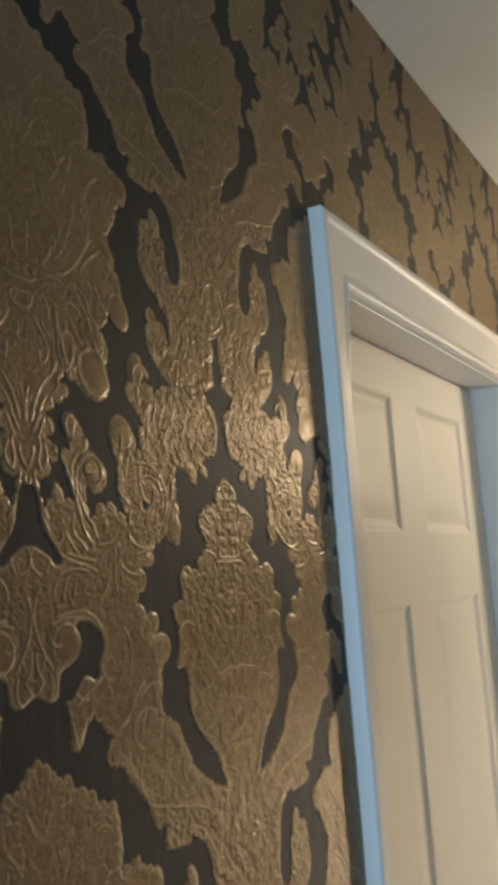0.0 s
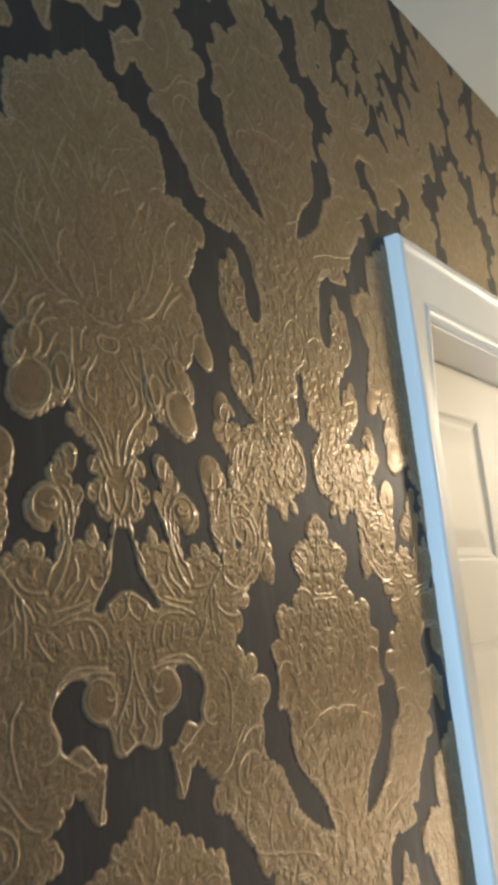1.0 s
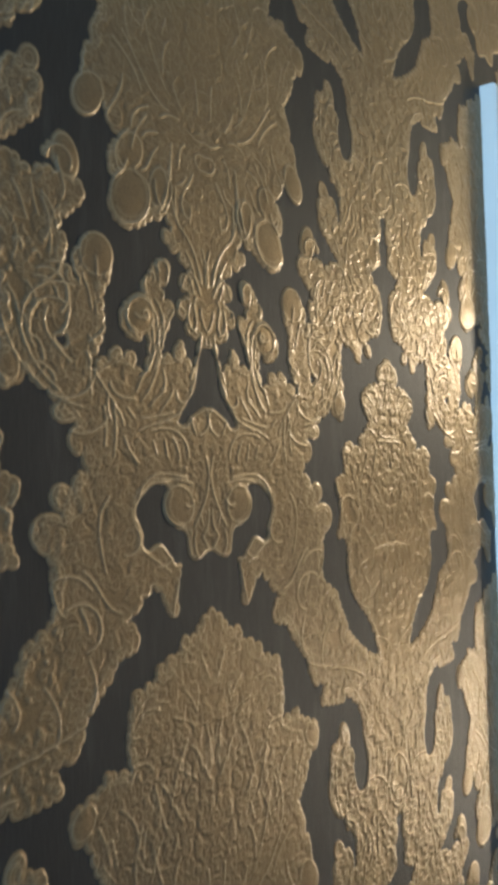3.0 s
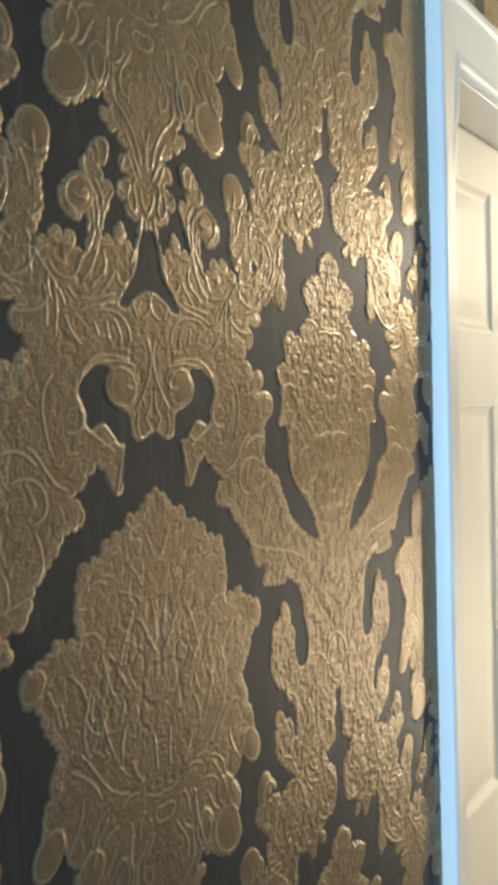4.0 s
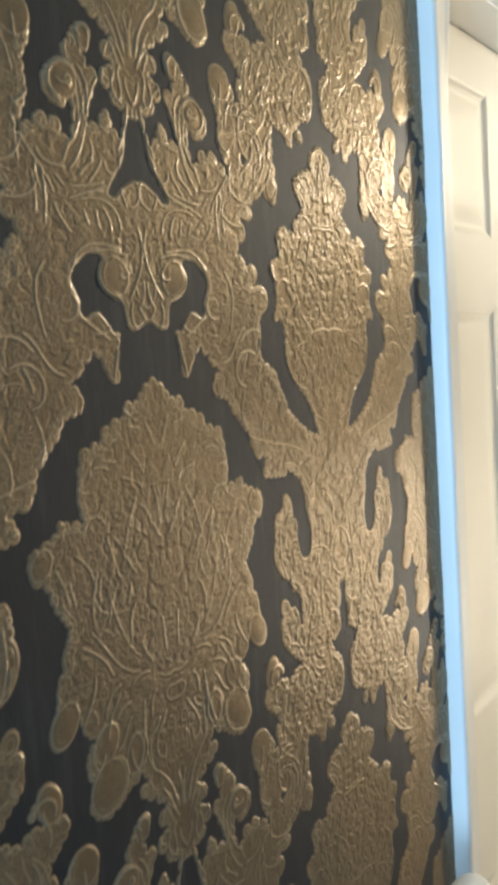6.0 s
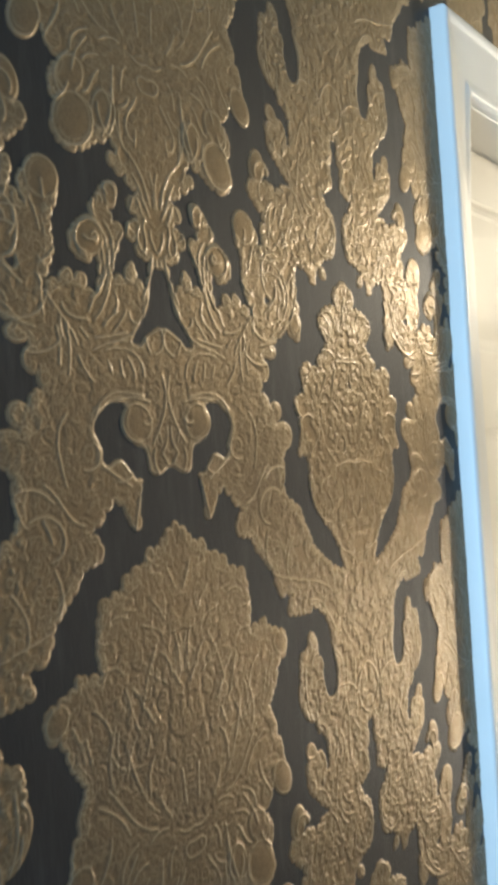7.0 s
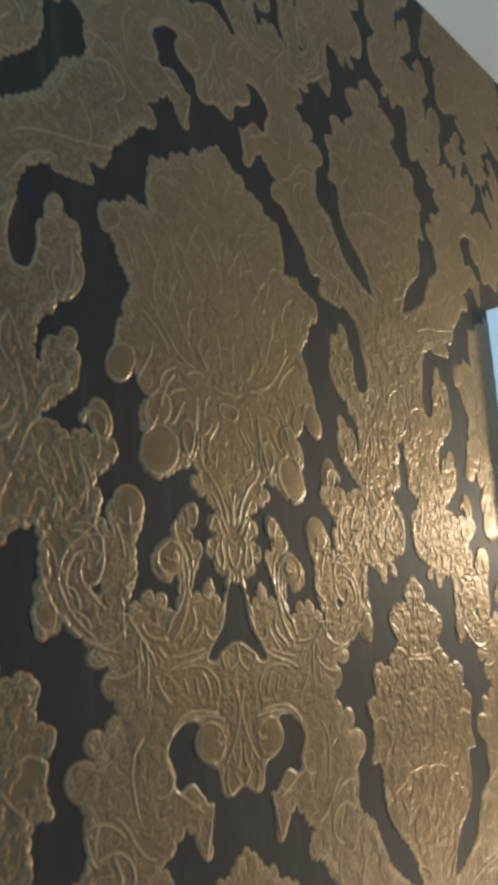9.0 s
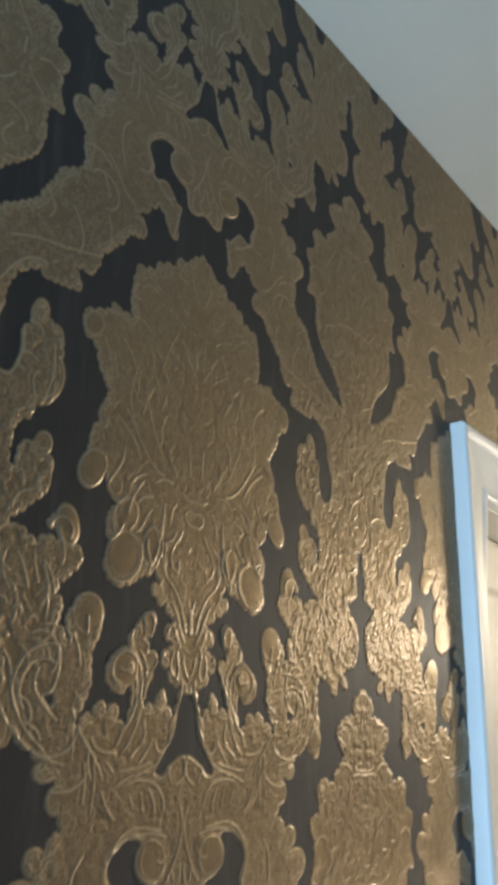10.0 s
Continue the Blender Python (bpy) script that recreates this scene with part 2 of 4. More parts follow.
# ---- the damask: outlines of the black ground within one half repeat, in cm from the axis of the large medallion ----
REPEAT_W, REPEAT_H, AXIS_X, BASE_Z = 53.5, 56.5, -0.517, 1.491
GROUND = dict(
    channel_inner="-0.6,57.3 1.4,56.4 2.2,55.3 3.2,55.6 3.6,54.3 5.9,53.1 8.3,52 8.6,49.7 8.7,48.9 8.4,47.7 9.5,47.9 10.4,48 11.2,47.1 12.3,46.9 13.2,46.5 13.6,45.6 13.2,44.5 12.1,44.1 11.4,42 10.3,40.8 10.9,39.5 10.8,38.6 11.8,37.6 12,35.9 12.8,34.5 12.2,33.9 10,34.3 9.8,33.2",
    channel_lobes="8.9,32.5 9.6,31.6 9.8,30.6 9.7,29.9 9.1,29.6 9.7,28.2 9.8,27.7 9.3,26.9 8.5,26.5 7.5,26.6 6.4,27.1 5.7,27.7 5,27.7 4.2,28.1 4,27.4 4.6,27.1 4.7,26.5 4,26.4 4,25.9 3.1,25.7 2.9,25.2 2.2,25 2,24.5 2.8,24.3 3,23.7 2.5,23.2 2.2,22.7 3.1,22.4 3.4,21.6 2.9,21.2 2.5,21.2 2.4,20.4 1.7,20 1.1,20 1.2,18.9 1.6,17.9 2.3,18.6 2.7,19.5 3.1,19.9 3.4,19.2 3.8,18.6",
    channel_scroll="4.3,18.5 4.7,18.4 4.8,19.1 4.4,19.9 3.9,21.1 3.7,22 4.1,22.2 4.5,22.5 4.7,22.9 4.6,23.4 4.1,23.9 4.1,24.6 4.8,25 5.6,24.6 6.1,23.9 6.8,23.1 6.9,22.6 6.4,22.2 7.6,22.1 8.4,21.5 8.9,20.7 8.7,19.8 8.1,19.3 7.2,19.1 6.5,19.6 6.1,19.3 6.3,17.9 6.8,17.1 7.4,17.3 7.4,18.1 8,18.3 8.5,18 9,18.4 9.4,18.4 10.1,17.6 10.8,17.6 11.2,17 11.5,17.1",
    channel_leaf="11,17.8 10.4,18.7 10.2,19.8 10.2,20.5 10.4,21.6 10,22.2 9.5,23.2 9.7,24.2 10.3,25 11,24.9 11.7,25 12.5,24.3 12.9,23.7 12.9,23 12.5,22.4 13.2,23 13.5,23.4 13.4,24.1 13.3,24.9 13.8,25.1 13.9,25.7 13.1,26.3 12.1,27.1 11.8,28 12.1,28.6 12.7,28.5 12.8,29.5 13.2,30.3 13.8,30.6 14.7,30.5 15.2,29.8 15.1,29.3",
    channel_outer="14.5,29.6 14.1,28.9 15.2,28.9 16.2,28.3 17.1,29 18.4,29.1 17.6,30 16.4,31 15.5,31.8 15.2,32.6 15.5,34 16.4,34.8 17.4,34.9 18.3,34.5 18.4,32.9 19,33.5 18.9,34.7 18.7,35.9 17.4,36.6 17.3,37.4 16.2,38.4 15.2,39.9 15.1,41.7 15.2,43.8 16.3,44.1 17,44.4 17.4,45.4 18,44.9 18.1,43.4 19,42.6 19.3,41.8 20.2,41.5",
    channel_top="20.7,42.6 20.6,45.1 20.1,46.2 19.2,47.1 18,47.7 17.3,47.1 15.8,47.3 13.9,47.7 14.2,48.7 14.7,49.2 13.7,49.7 12.6,49.5 12,49.8 11.7,50.7 10,52.5 8.3,54.1 7.4,56 5.8,57.4 5.1,57.3 3.8,57.3 2.7,57.9 2.2,59.6 -0.8,61.1",
    eye="7.6,7.5 7.4,8.3 6.8,8.9 5.9,9.5 4.4,9.5 4.8,8.4 4.7,7.4 3.9,6.5 2.6,6.2 2.5,4.7 1.9,4.1 1.1,4.2 0.3,4.7 -0.2,4.7 -0,2.9 2.6,3.1 3.2,4.2 3.8,4 4.6,5.1 5.1,5.6 5.9,5.5 6.5,5 7,5.6 6.8,6.3",
    bridge="-0.1,3.7 2.6,3.9 3.3,4 3.4,2.8 3.9,0.6 4.4,0.7 4.9,2.1 5.9,2.6 6.8,2.1 7.4,1.2 8.5,0.9 7.5,0 7.4,-1.1 8.4,-1.5 9.2,-1.6 10.1,-3 11.6,-4.5 12.2,-5 12.2,-5.8 13,-7.1 13.7,-7.1 12.2,-8.2 9.8,-8.6 9.4,-6.8 9.5,-4.9 8.9,-4.1 6.8,-3.7 6.1,-2.8 4.1,-2 3.3,0.1 2.4,0.6 1.5,0.8 0.2,0.6",
    spot="14.3,18.5 13.9,18.5 13.5,18.7 13.4,18.2 13.7,17.9 14.1,18.2",
    triangle="0.6,19.4 1,18.3 1.4,16.3 2.2,15.4 3.2,14.1 3.3,13.7 2.6,13.6 2.1,14.2 1.3,14.7 0.6,15 -0,15.1 -0.2,19.5",
    lagoon="21.2,21.6 18.8,22 18.4,21 18.5,19.6 18.1,17.9 18.7,17.2 18.9,16.2 18.2,15.4 17.2,15.4 16.5,15.9 14.7,14.9 13.3,13.5 12.4,12.9 12.4,11.3 12.2,10.6 13.1,9.6 13.3,9 12.7,8.3 13.6,7.8 15,7.8 15,6.8 15.6,6.2 15,5.2 14.7,4.5 14.3,4 15.4,3 15.4,1.8 15.1,0.9 18.4,1.5 19,2.7 18.7,3.5 18.7,4.7 16.9,5.1 16.9,7.3 17.3,8.3 16.9,10.5 18,11.6 18,14.5 19.1,15.2 21.1,15.2",
    ring_top="26,35.3 26.4,33.6 25.8,32.4 26.1,30.7 25.1,29.9 24,29.6 24.5,28.6 25.8,27.8 26.2,25.9 25.7,24.2 25.2,23.4 23.6,23.1 23.1,22.7 23.9,21.8 23.7,21.3 22.9,21.2 22.3,22.2 22,21.6 21.9,20.8 21.1,20 20.1,20.3 19.1,20.5 18.9,19.7 18.7,17.6 18.7,15.6 18.3,14.3 17.4,14 16.5,14.5 15.5,13.9 14.6,13.5 13.7,12.9 13,12.4 12.3,11.4 12.1,10.5 13.1,9.5 13.3,8.6",
    ring_low="15,5.7 15.2,4.7 14.5,3.3 14.7,1.3 16.8,0.4 17.9,-2 19.1,-3.9 21.8,-5.6 24,-6.4 23,-4.2 22.2,-2.7 20.4,-1.2 19.1,0.2 18.6,2 18.7,3.5 16.8,4.4",
    ring_oval="17.9,6.8 17.5,7.6 17.8,8.1 17.1,8.8 17.1,9.8 18.4,10.3 18.6,11.1 18.2,12.3 18.9,13.1 19.8,13.1 21,12.7 21,13.5 22.3,14.3 23.1,15.4 21.9,16.4 21.7,17.4 22.5,18.2 23.6,18.6 25,19 24.7,19.5 25,20.6 26.5,21.2 27.2,23.9 27.6,35.6",
    slot="19.4,43.8 18.8,41.5 19.2,39.9 19.8,39 20.9,39.2 21.3,41.3 20.8,43.2 20.2,44.3",
    slit="26.7,12.4 27.7,12.4 27.2,10.3 26.7,10.8",
)
# raised strokes of the foil, motif by motif: start in cm, heading from upright in radians, length, bend and how the bend grows
MEDALLION = (
    (6.4, 42.1, -2.77, 6.0, -0.06, 0.32), (4.4, 38.2, 0.11, 2.9, -0.03, -0.67), (3.4, 37.9, -2.85, 2.1, 0.18, 0.08),
    (5.5, 42.7, 2.42, 2.8, 0.30, -0.36), (7.4, 44.0, 2.79, 4.7, -0.02, 0.47), (8.0, 42.3, -2.49, 2.0, -0.34, 1.45),
    (4.3, 44.4, -2.62, 1.5, -0.03, 0.34), (0.4, 48.9, -2.76, 3.0, -0.12, 0.02), (1.2, 46.3, -2.60, 1.2, 0.00, 0.00),
    (10.1, 43.9, -2.90, 1.8, 0.00, 0.00), (1.6, 51.5, 2.91, 1.3, -0.00, -0.00), (4.0, 42.5, 2.80, 1.5, 0.00, 0.00),
    (11.2, 44.9, -2.56, 2.6, -0.15, -0.01), (6.2, 46.2, -2.83, 3.2, 0.00, 0.02), (2.9, 48.5, 2.54, 4.1, 0.08, 0.01),
)
PETALS = (
    (0.9, 39.1, -3.05, 2.6, -0.01, -0.02), (7.6, 33.5, 0.33, 2.8, -0.89, 0.75), (7.8, 33.3, 2.18, 3.8, 0.08, 0.84),
    (6.7, 30.8, -1.48, 2.6, 1.17, -2.11), (5.4, 30.4, -3.43, 2.4, 0.65, -0.47), (4.5, 28.3, -0.69, 2.4, 0.19, 0.10),
    (3.3, 30.6, 3.14, 2.7, -0.08, 0.53), (1.3, 31.9, 2.84, 4.1, -0.46, 1.77), (2.1, 31.6, 2.80, 1.4, -0.42, -0.57),
    (3.6, 33.5, 2.94, 5.6, 0.07, -0.31), (3.7, 33.3, 3.21, 5.5, -0.11, 0.42), (3.1, 27.9, -2.09, 4.3, -0.18, -0.05),
    (1.6, 29.4, 2.97, 1.2, 0.00, 0.00), (6.2, 30.0, -2.55, 5.1, -0.47, 0.07), (8.1, 31.1, 2.99, 2.3, -0.71, 0.90),
    (8.4, 36.8, 3.28, 4.4, -0.47, 0.75),
)
PETALS_LOW = (
    (10.0, 34.3, 2.68, 3.6, -0.32, -0.28), (3.9, 35.8, 1.59, 6.2, -0.39, 0.57), (-0.4, 34.9, 2.47, 2.2, -0.77, 0.18),
    (2.9, 32.0, -0.23, 2.1, 0.39, -1.74), (2.3, 26.1, -2.35, 3.3, -0.28, 0.41), (0.4, 26.5, -2.60, 2.7, -0.47, 0.61),
    (0.6, 24.0, 0.18, 2.6, 0.08, 0.25), (-0.5, 32.7, 0.07, 2.2, 0.85, 0.38), (1.1, 33.3, -3.60, 2.2, 1.68, -1.25),
    (6.1, 34.8, 2.35, 3.2, 0.12, 0.12), (6.6, 33.1, -0.55, 1.8, -0.63, 0.22), (4.7, 35.1, -0.91, 2.0, -0.36, -0.29),
    (9.3, 39.1, -2.06, 3.9, -0.08, -0.21),
)
SCROLL = (
    (14.1, 29.6, -3.23, 2.6, 0.81, -2.19), (19.1, 27.9, -3.07, 2.3, 0.15, 0.68), (17.5, 27.3, -2.38, 2.3, -0.27, 0.19),
    (16.1, 27.7, -3.20, 2.1, 0.34, -0.23), (14.8, 25.5, -2.96, 2.0, 0.03, -0.51), (17.0, 24.0, -2.82, 0.7, 0.00, 0.00),
    (18.8, 21.5, -0.11, 1.8, -0.22, -0.11), (18.5, 20.8, -3.29, 9.9, 0.19, -0.08), (17.1, 19.7, -3.13, 5.7, 0.20, -0.04),
    (14.9, 20.2, 2.18, 4.1, 1.01, -1.25), (15.7, 22.4, -0.97, 4.5, -0.54, -0.24), (14.7, 23.0, -1.39, 2.9, -0.02, -1.10),
    (15.9, 21.9, -1.12, 2.5, -0.65, -0.21), (12.1, 22.7, -2.49, 2.2, -0.28, 0.12), (11.6, 18.9, -2.40, 0.7, 0.00, -0.00),
    (11.8, 17.8, -2.78, 3.9, 0.22, -0.28),
)
SCROLL_END = (
    (11.5, 17.1, 3.07, 1.9, 0.13, -0.11), (11.4, 17.3, -0.70, 2.0, -0.11, -0.30), (12.4, 24.2, 0.02, 1.1, -0.72, -0.96),
    (11.6, 25.3, -0.02, 1.1, -0.58, -1.03), (11.0, 24.0, -3.02, 1.2, 0.00, 0.00), (10.0, 15.2, 2.86, 1.7, 0.40, 0.32),
    (9.5, 14.7, -2.26, 1.6, -0.36, 0.07), (8.3, 14.5, -2.30, 0.9, 0.00, 0.00), (16.6, 19.4, -3.01, 1.9, 0.10, 0.45),
    (16.1, 18.3, -1.44, 1.8, -1.53, 1.37), (15.7, 16.8, -1.70, 1.8, -0.37, -0.50), (16.6, 21.5, -1.80, 1.7, -0.92, 0.21),
    (17.9, 21.0, -2.00, 1.6, -0.86, 0.50), (18.7, 17.4, 2.38, 2.3, 1.22, -1.25),
)
CURLS = (
    (7.0, 22.4, 1.49, 4.0, 0.58, 0.34), (6.8, 21.0, 6.34, 1.5, -3.60, 0.98), (5.5, 22.1, -2.02, 3.1, -0.71, 0.64),
    (5.8, 20.2, -2.91, 4.2, -0.11, -0.50), (5.2, 20.1, 3.18, 2.9, -0.06, -0.25), (6.4, 22.5, 0.08, 2.5, 0.30, -3.68),
    (5.4, 24.4, 3.22, -2.9, 1.11, 0.74), (2.3, 24.8, -2.43, 1.9, -0.31, 0.31), (0.9, 23.6, 0.62, 2.0, -0.07, 0.95),
    (2.7, 23.0, 2.40, 1.6, 0.46, 2.18), (1.8, 22.4, 2.43, 2.5, 0.56, 0.42), (0.7, 22.1, -3.23, 1.9, 0.58, -0.32),
    (1.2, 22.9, 1.91, 2.7, 1.93, -4.12), (2.3, 24.4, 2.52, 2.8, 0.32, -0.41), (4.7, 22.4, 0.15, 4.2, -0.77, 3.71),
)
CURLS_LOW = (
    (3.6, 21.7, 2.36, 7.5, 0.23, -0.52), (5.2, 19.8, 3.24, 4.8, -0.44, 0.75), (5.3, 20.3, -3.40, -6.6, -0.57, -0.26),
    (6.3, 21.0, 2.53, 1.4, -0.88, -0.67), (0.7, 20.4, 3.16, 3.7, -0.25, 0.22), (0.2, 20.0, 3.20, 4.3, -0.28, 0.24),
    (1.9, 16.2, 3.46, 4.7, -0.79, 1.09), (3.8, 16.0, 2.66, 2.0, -0.29, 0.30), (4.2, 18.9, -2.54, 1.6, 0.38, 0.21),
    (4.8, 17.3, -2.82, 1.6, 0.23, -2.57), (3.5, 15.9, -3.03, 1.6, 0.68, 1.38), (4.6, 15.9, 2.12, 1.9, 0.05, 0.23),
    (9.9, 14.0, 2.80, 4.0, -0.49, 0.29), (10.2, 21.5, -2.42, 3.8, -0.67, 0.42), (13.3, 21.7, -2.93, 3.5, -0.09, -0.56),
    (7.4, 15.1, 1.46, 2.8, 0.22, -1.32),
)
CREST = (
    (2.0, 14.3, -2.88, 1.3, 0.03, 0.62), (1.0, 14.9, -0.34, 1.6, -1.12, -0.95), (0.3, 14.9, -2.27, 2.5, -0.95, 0.22),
    (6.1, 13.1, -1.29, 5.0, -0.08, -0.63), (4.7, 12.5, -2.94, 1.2, 0.00, 0.00), (3.9, 12.7, -2.39, 1.7, -0.23, -0.54),
    (5.9, 12.4, -2.74, 1.0, 0.00, 0.00), (8.6, 12.6, -2.79, 2.2, 0.25, -0.03), (11.0, 16.6, 3.07, 7.1, -0.45, 0.24),
    (1.9, 9.5, 1.21, 6.9, 0.12, 0.29), (0.4, 11.4, -2.53, 5.4, -0.43, 0.46), (1.8, 8.3, 2.79, 1.1, -1.31, -0.67),
    (7.4, 8.2, 0.27, 6.0, -0.67, 0.76), (4.9, 8.6, -3.46, 3.1, 0.66, -0.14), (7.3, 13.0, -1.11, 3.6, -0.10, -0.02),
    (7.0, 13.9, -1.50, 3.2, 0.08, -0.06),
)
CREST_LOW = (
    (2.7, 6.1, -3.26, 2.2, 0.35, 0.21), (1.1, 7.3, -2.83, 0.8, 0.00, -0.00), (0.2, 7.6, 3.24, 1.8, -0.23, -0.67),
    (1.6, 6.1, 2.50, 2.1, 0.74, -0.13), (0.9, 5.8, -2.54, 1.0, -0.00, -0.00), (10.0, 8.7, 2.01, 5.1, 0.57, -0.67),
    (7.0, 5.1, -2.04, 3.1, -0.08, 0.16), (15.3, 1.3, 0.98, 6.3, -0.74, 0.50), (14.7, 3.3, -2.72, 2.0, -0.37, 1.44),
    (12.5, 2.0, -2.68, 1.8, 0.12, -0.66), (12.3, 4.2, -1.91, 4.5, -0.48, 1.09), (10.4, 14.5, -2.74, 2.6, -0.34, 0.28),
    (9.5, 14.5, -2.86, 3.3, -0.21, 0.16), (7.6, 6.6, -1.98, 2.9, -1.24, 0.52), (3.9, 4.9, 2.90, 2.1, -0.66, -0.11),
    (3.1, 3.8, 2.58, 3.5, 0.19, -0.20),
)
OVAL = (
    (28.3, 19.3, 0.21, 5.4, -0.60, -0.06), (26.8, 19.5, -2.62, 2.5, -0.17, -0.48), (21.8, 17.1, 2.57, 2.7, 0.00, -0.00),
    (21.4, 17.4, 1.27, 4.7, -0.26, 1.70), (24.9, 14.2, 2.44, 2.9, -0.76, 0.80), (24.6, 13.4, 1.39, 3.6, 0.12, 0.07),
    (21.0, 12.7, -0.20, 4.5, 0.63, -0.19), (24.3, 12.8, -2.76, 3.1, -0.01, -0.06), (21.0, 9.6, 0.60, 3.1, 0.02, -0.15),
    (18.2, 12.5, 2.95, 2.0, 0.00, 0.00), (17.1, 9.5, 3.23, 2.8, -0.96, 2.82), (16.7, 5.5, 3.72, 2.4, -1.56, 1.49),
    (23.6, 9.6, 2.29, 2.6, 0.08, 0.28), (23.8, 3.7, -0.78, 2.5, -0.37, 1.11), (23.3, 3.5, 1.59, 4.0, -0.29, 1.01),
    (21.3, 9.1, 3.06, 1.6, 0.00, 0.00),
)
OVAL_LOW = (
    (18.7, 58.9, 3.14, 5.8, -0.15, -0.22), (21.6, 1.2, 2.67, 2.5, -0.55, 2.63), (24.3, 2.1, 2.58, 3.3, 0.32, 0.03),
    (23.0, 52.8, 2.92, 4.2, -0.86, 1.97), (13.7, 1.9, -0.96, 5.9, -0.38, -0.47), 
    (11.8, 55.2, -2.73, 3.4, 0.03, -0.94), (26.8, 54.6, -0.38, 2.1, -1.04, 3.38), (19.9, 8.0, -0.62, 2.1, -0.84, 0.09),
    (25.0, 6.4, 2.21, 2.2, 0.79, 0.37), (22.2, 2.7, -1.81, 2.6, 0.15, -1.62), (19.3, 5.2, 1.00, 2.2, -0.04, -0.41),
    (18.1, 54.5, -2.27, 2.8, -0.13, -1.03), (15.4, 54.2, -2.38, 4.1, -0.09, -0.49),
)
MEDALLION_TOP = (
    (2.5, 48.0, -2.18, 2.0, -0.09, -0.92), (3.8, 46.7, -2.09, 2.0, -0.00, -0.00), (4.2, 50.2, -1.94, 2.3, 0.22, -0.96),
    (3.3, 52.0, -2.15, 2.1, -0.19, -0.25), (0.9, 49.2, -2.72, 3.1, -0.20, 0.15), (0.3, 47.3, -2.99, 1.2, 0.00, 0.00),
    (4.0, 55.3, -2.01, 2.1, -0.17, 0.08), (3.2, 53.8, -1.77, 1.2, 0.00, -0.00), (7.0, 43.7, 2.43, 1.9, 0.78, -0.79),
    (5.9, 51.6, -1.73, 1.1, -0.00, 0.00), (7.6, 49.6, 1.52, 1.6, -0.51, -0.27), (7.5, 50.7, -0.41, 2.1, -1.00, 0.41),
    (8.2, 47.8, -1.17, 2.0, -0.44, -0.41), (5.6, 46.1, -2.21, 2.0, -0.15, -0.58), (9.3, 45.5, -2.09, 2.5, -0.23, -0.18),
    (1.3, 54.2, -2.89, 2.2, 0.15, 0.06),
)
COLUMN = (
    (9.2, 53.8, 2.68, 7.4, -0.21, 0.19), (15.5, 50.4, 1.64, 5.4, 0.05, 0.04), (15.3, 47.2, 2.77, 2.9, -0.37, 0.05),
    (17.3, 48.3, 1.08, 5.7, 0.58, -0.74), (16.0, 42.5, -2.97, 6.6, -0.07, -0.22), (17.1, 42.8, -0.14, 3.2, 1.45, -0.85),
    (17.4, 40.7, 3.93, -3.3, -0.51, -1.55), (20.2, 39.4, 1.18, 6.8, 0.15, 0.32), (22.3, 38.5, 2.60, 6.1, 0.28, -0.47),
    (21.1, 35.6, -2.48, 2.6, -0.21, 0.21), (20.4, 32.6, -2.82, 3.5, -0.01, -0.10), (18.7, 28.9, 2.00, 3.8, 0.59, -0.99),
    (24.2, 32.1, -1.10, 2.6, 3.05, -3.59), (23.4, 29.5, 2.89, 1.9, 0.00, -0.00), (13.1, 29.0, -3.99, -3.9, -1.22, 0.47),
    (15.3, 27.1, -1.97, 2.4, -0.64, 0.56),
)
COLUMN_LOW = (
    (25.5, 25.5, -2.38, 2.8, 0.03, -0.25), (23.2, 46.3, -1.92, 2.4, -1.19, 0.87), (24.7, 44.4, 2.34, 2.7, -0.07, 1.67),
    (21.4, 42.9, 2.16, 2.8, 0.30, 0.77), (22.7, 36.8, 2.21, 3.2, 0.11, 0.07), (23.0, 31.8, 2.75, 2.2, -0.42, 1.92),
    (19.0, 34.1, -1.77, 2.7, -0.67, 0.43), (17.4, 31.5, 2.07, 2.5, 0.35, -0.02), (20.6, 25.1, 2.63, 3.6, -0.05, 0.88),
    (18.1, 25.5, -1.84, 3.2, -0.73, 0.42), (16.4, 31.3, -0.66, 2.1, 0.78, 0.09), (24.9, 47.7, -1.32, 2.2, -2.47, 2.73),
)
LEAVES = (
    (15.6, 39.7, 3.10, 4.7, -0.20, 0.10), (17.1, 40.0, 1.32, 3.4, 2.03, -4.05), (23.0, 42.0, -3.07, 2.3, -0.00, -0.00),
    (24.2, 36.0, 0.07, 5.8, 0.00, 0.44), (26.8, 40.8, 1.49, -7.4, 0.40, -0.02), (24.5, 41.6, -3.10, 4.1, 0.05, -0.04),
    (15.9, 32.7, 1.55, 1.7, 1.46, 0.62), (18.2, 33.9, 2.75, 1.6, 0.00, 0.00), (24.1, 32.9, 2.08, 1.8, -0.72, -0.34),
    (17.0, 29.6, 3.07, 1.7, -2.34, 2.43), (20.5, 29.2, 3.49, 2.9, -1.03, 0.90), (20.3, 28.4, 2.94, 2.0, -0.34, -0.46),
    (20.9, 30.1, 3.15, 2.3, -0.77, 0.32), (23.3, 26.4, -1.98, 5.4, -0.50, -0.37), (25.1, 24.1, 0.98, 4.7, -0.50, 0.18),
    (25.0, 23.5, -2.15, 3.6, 0.44, -2.31),
)
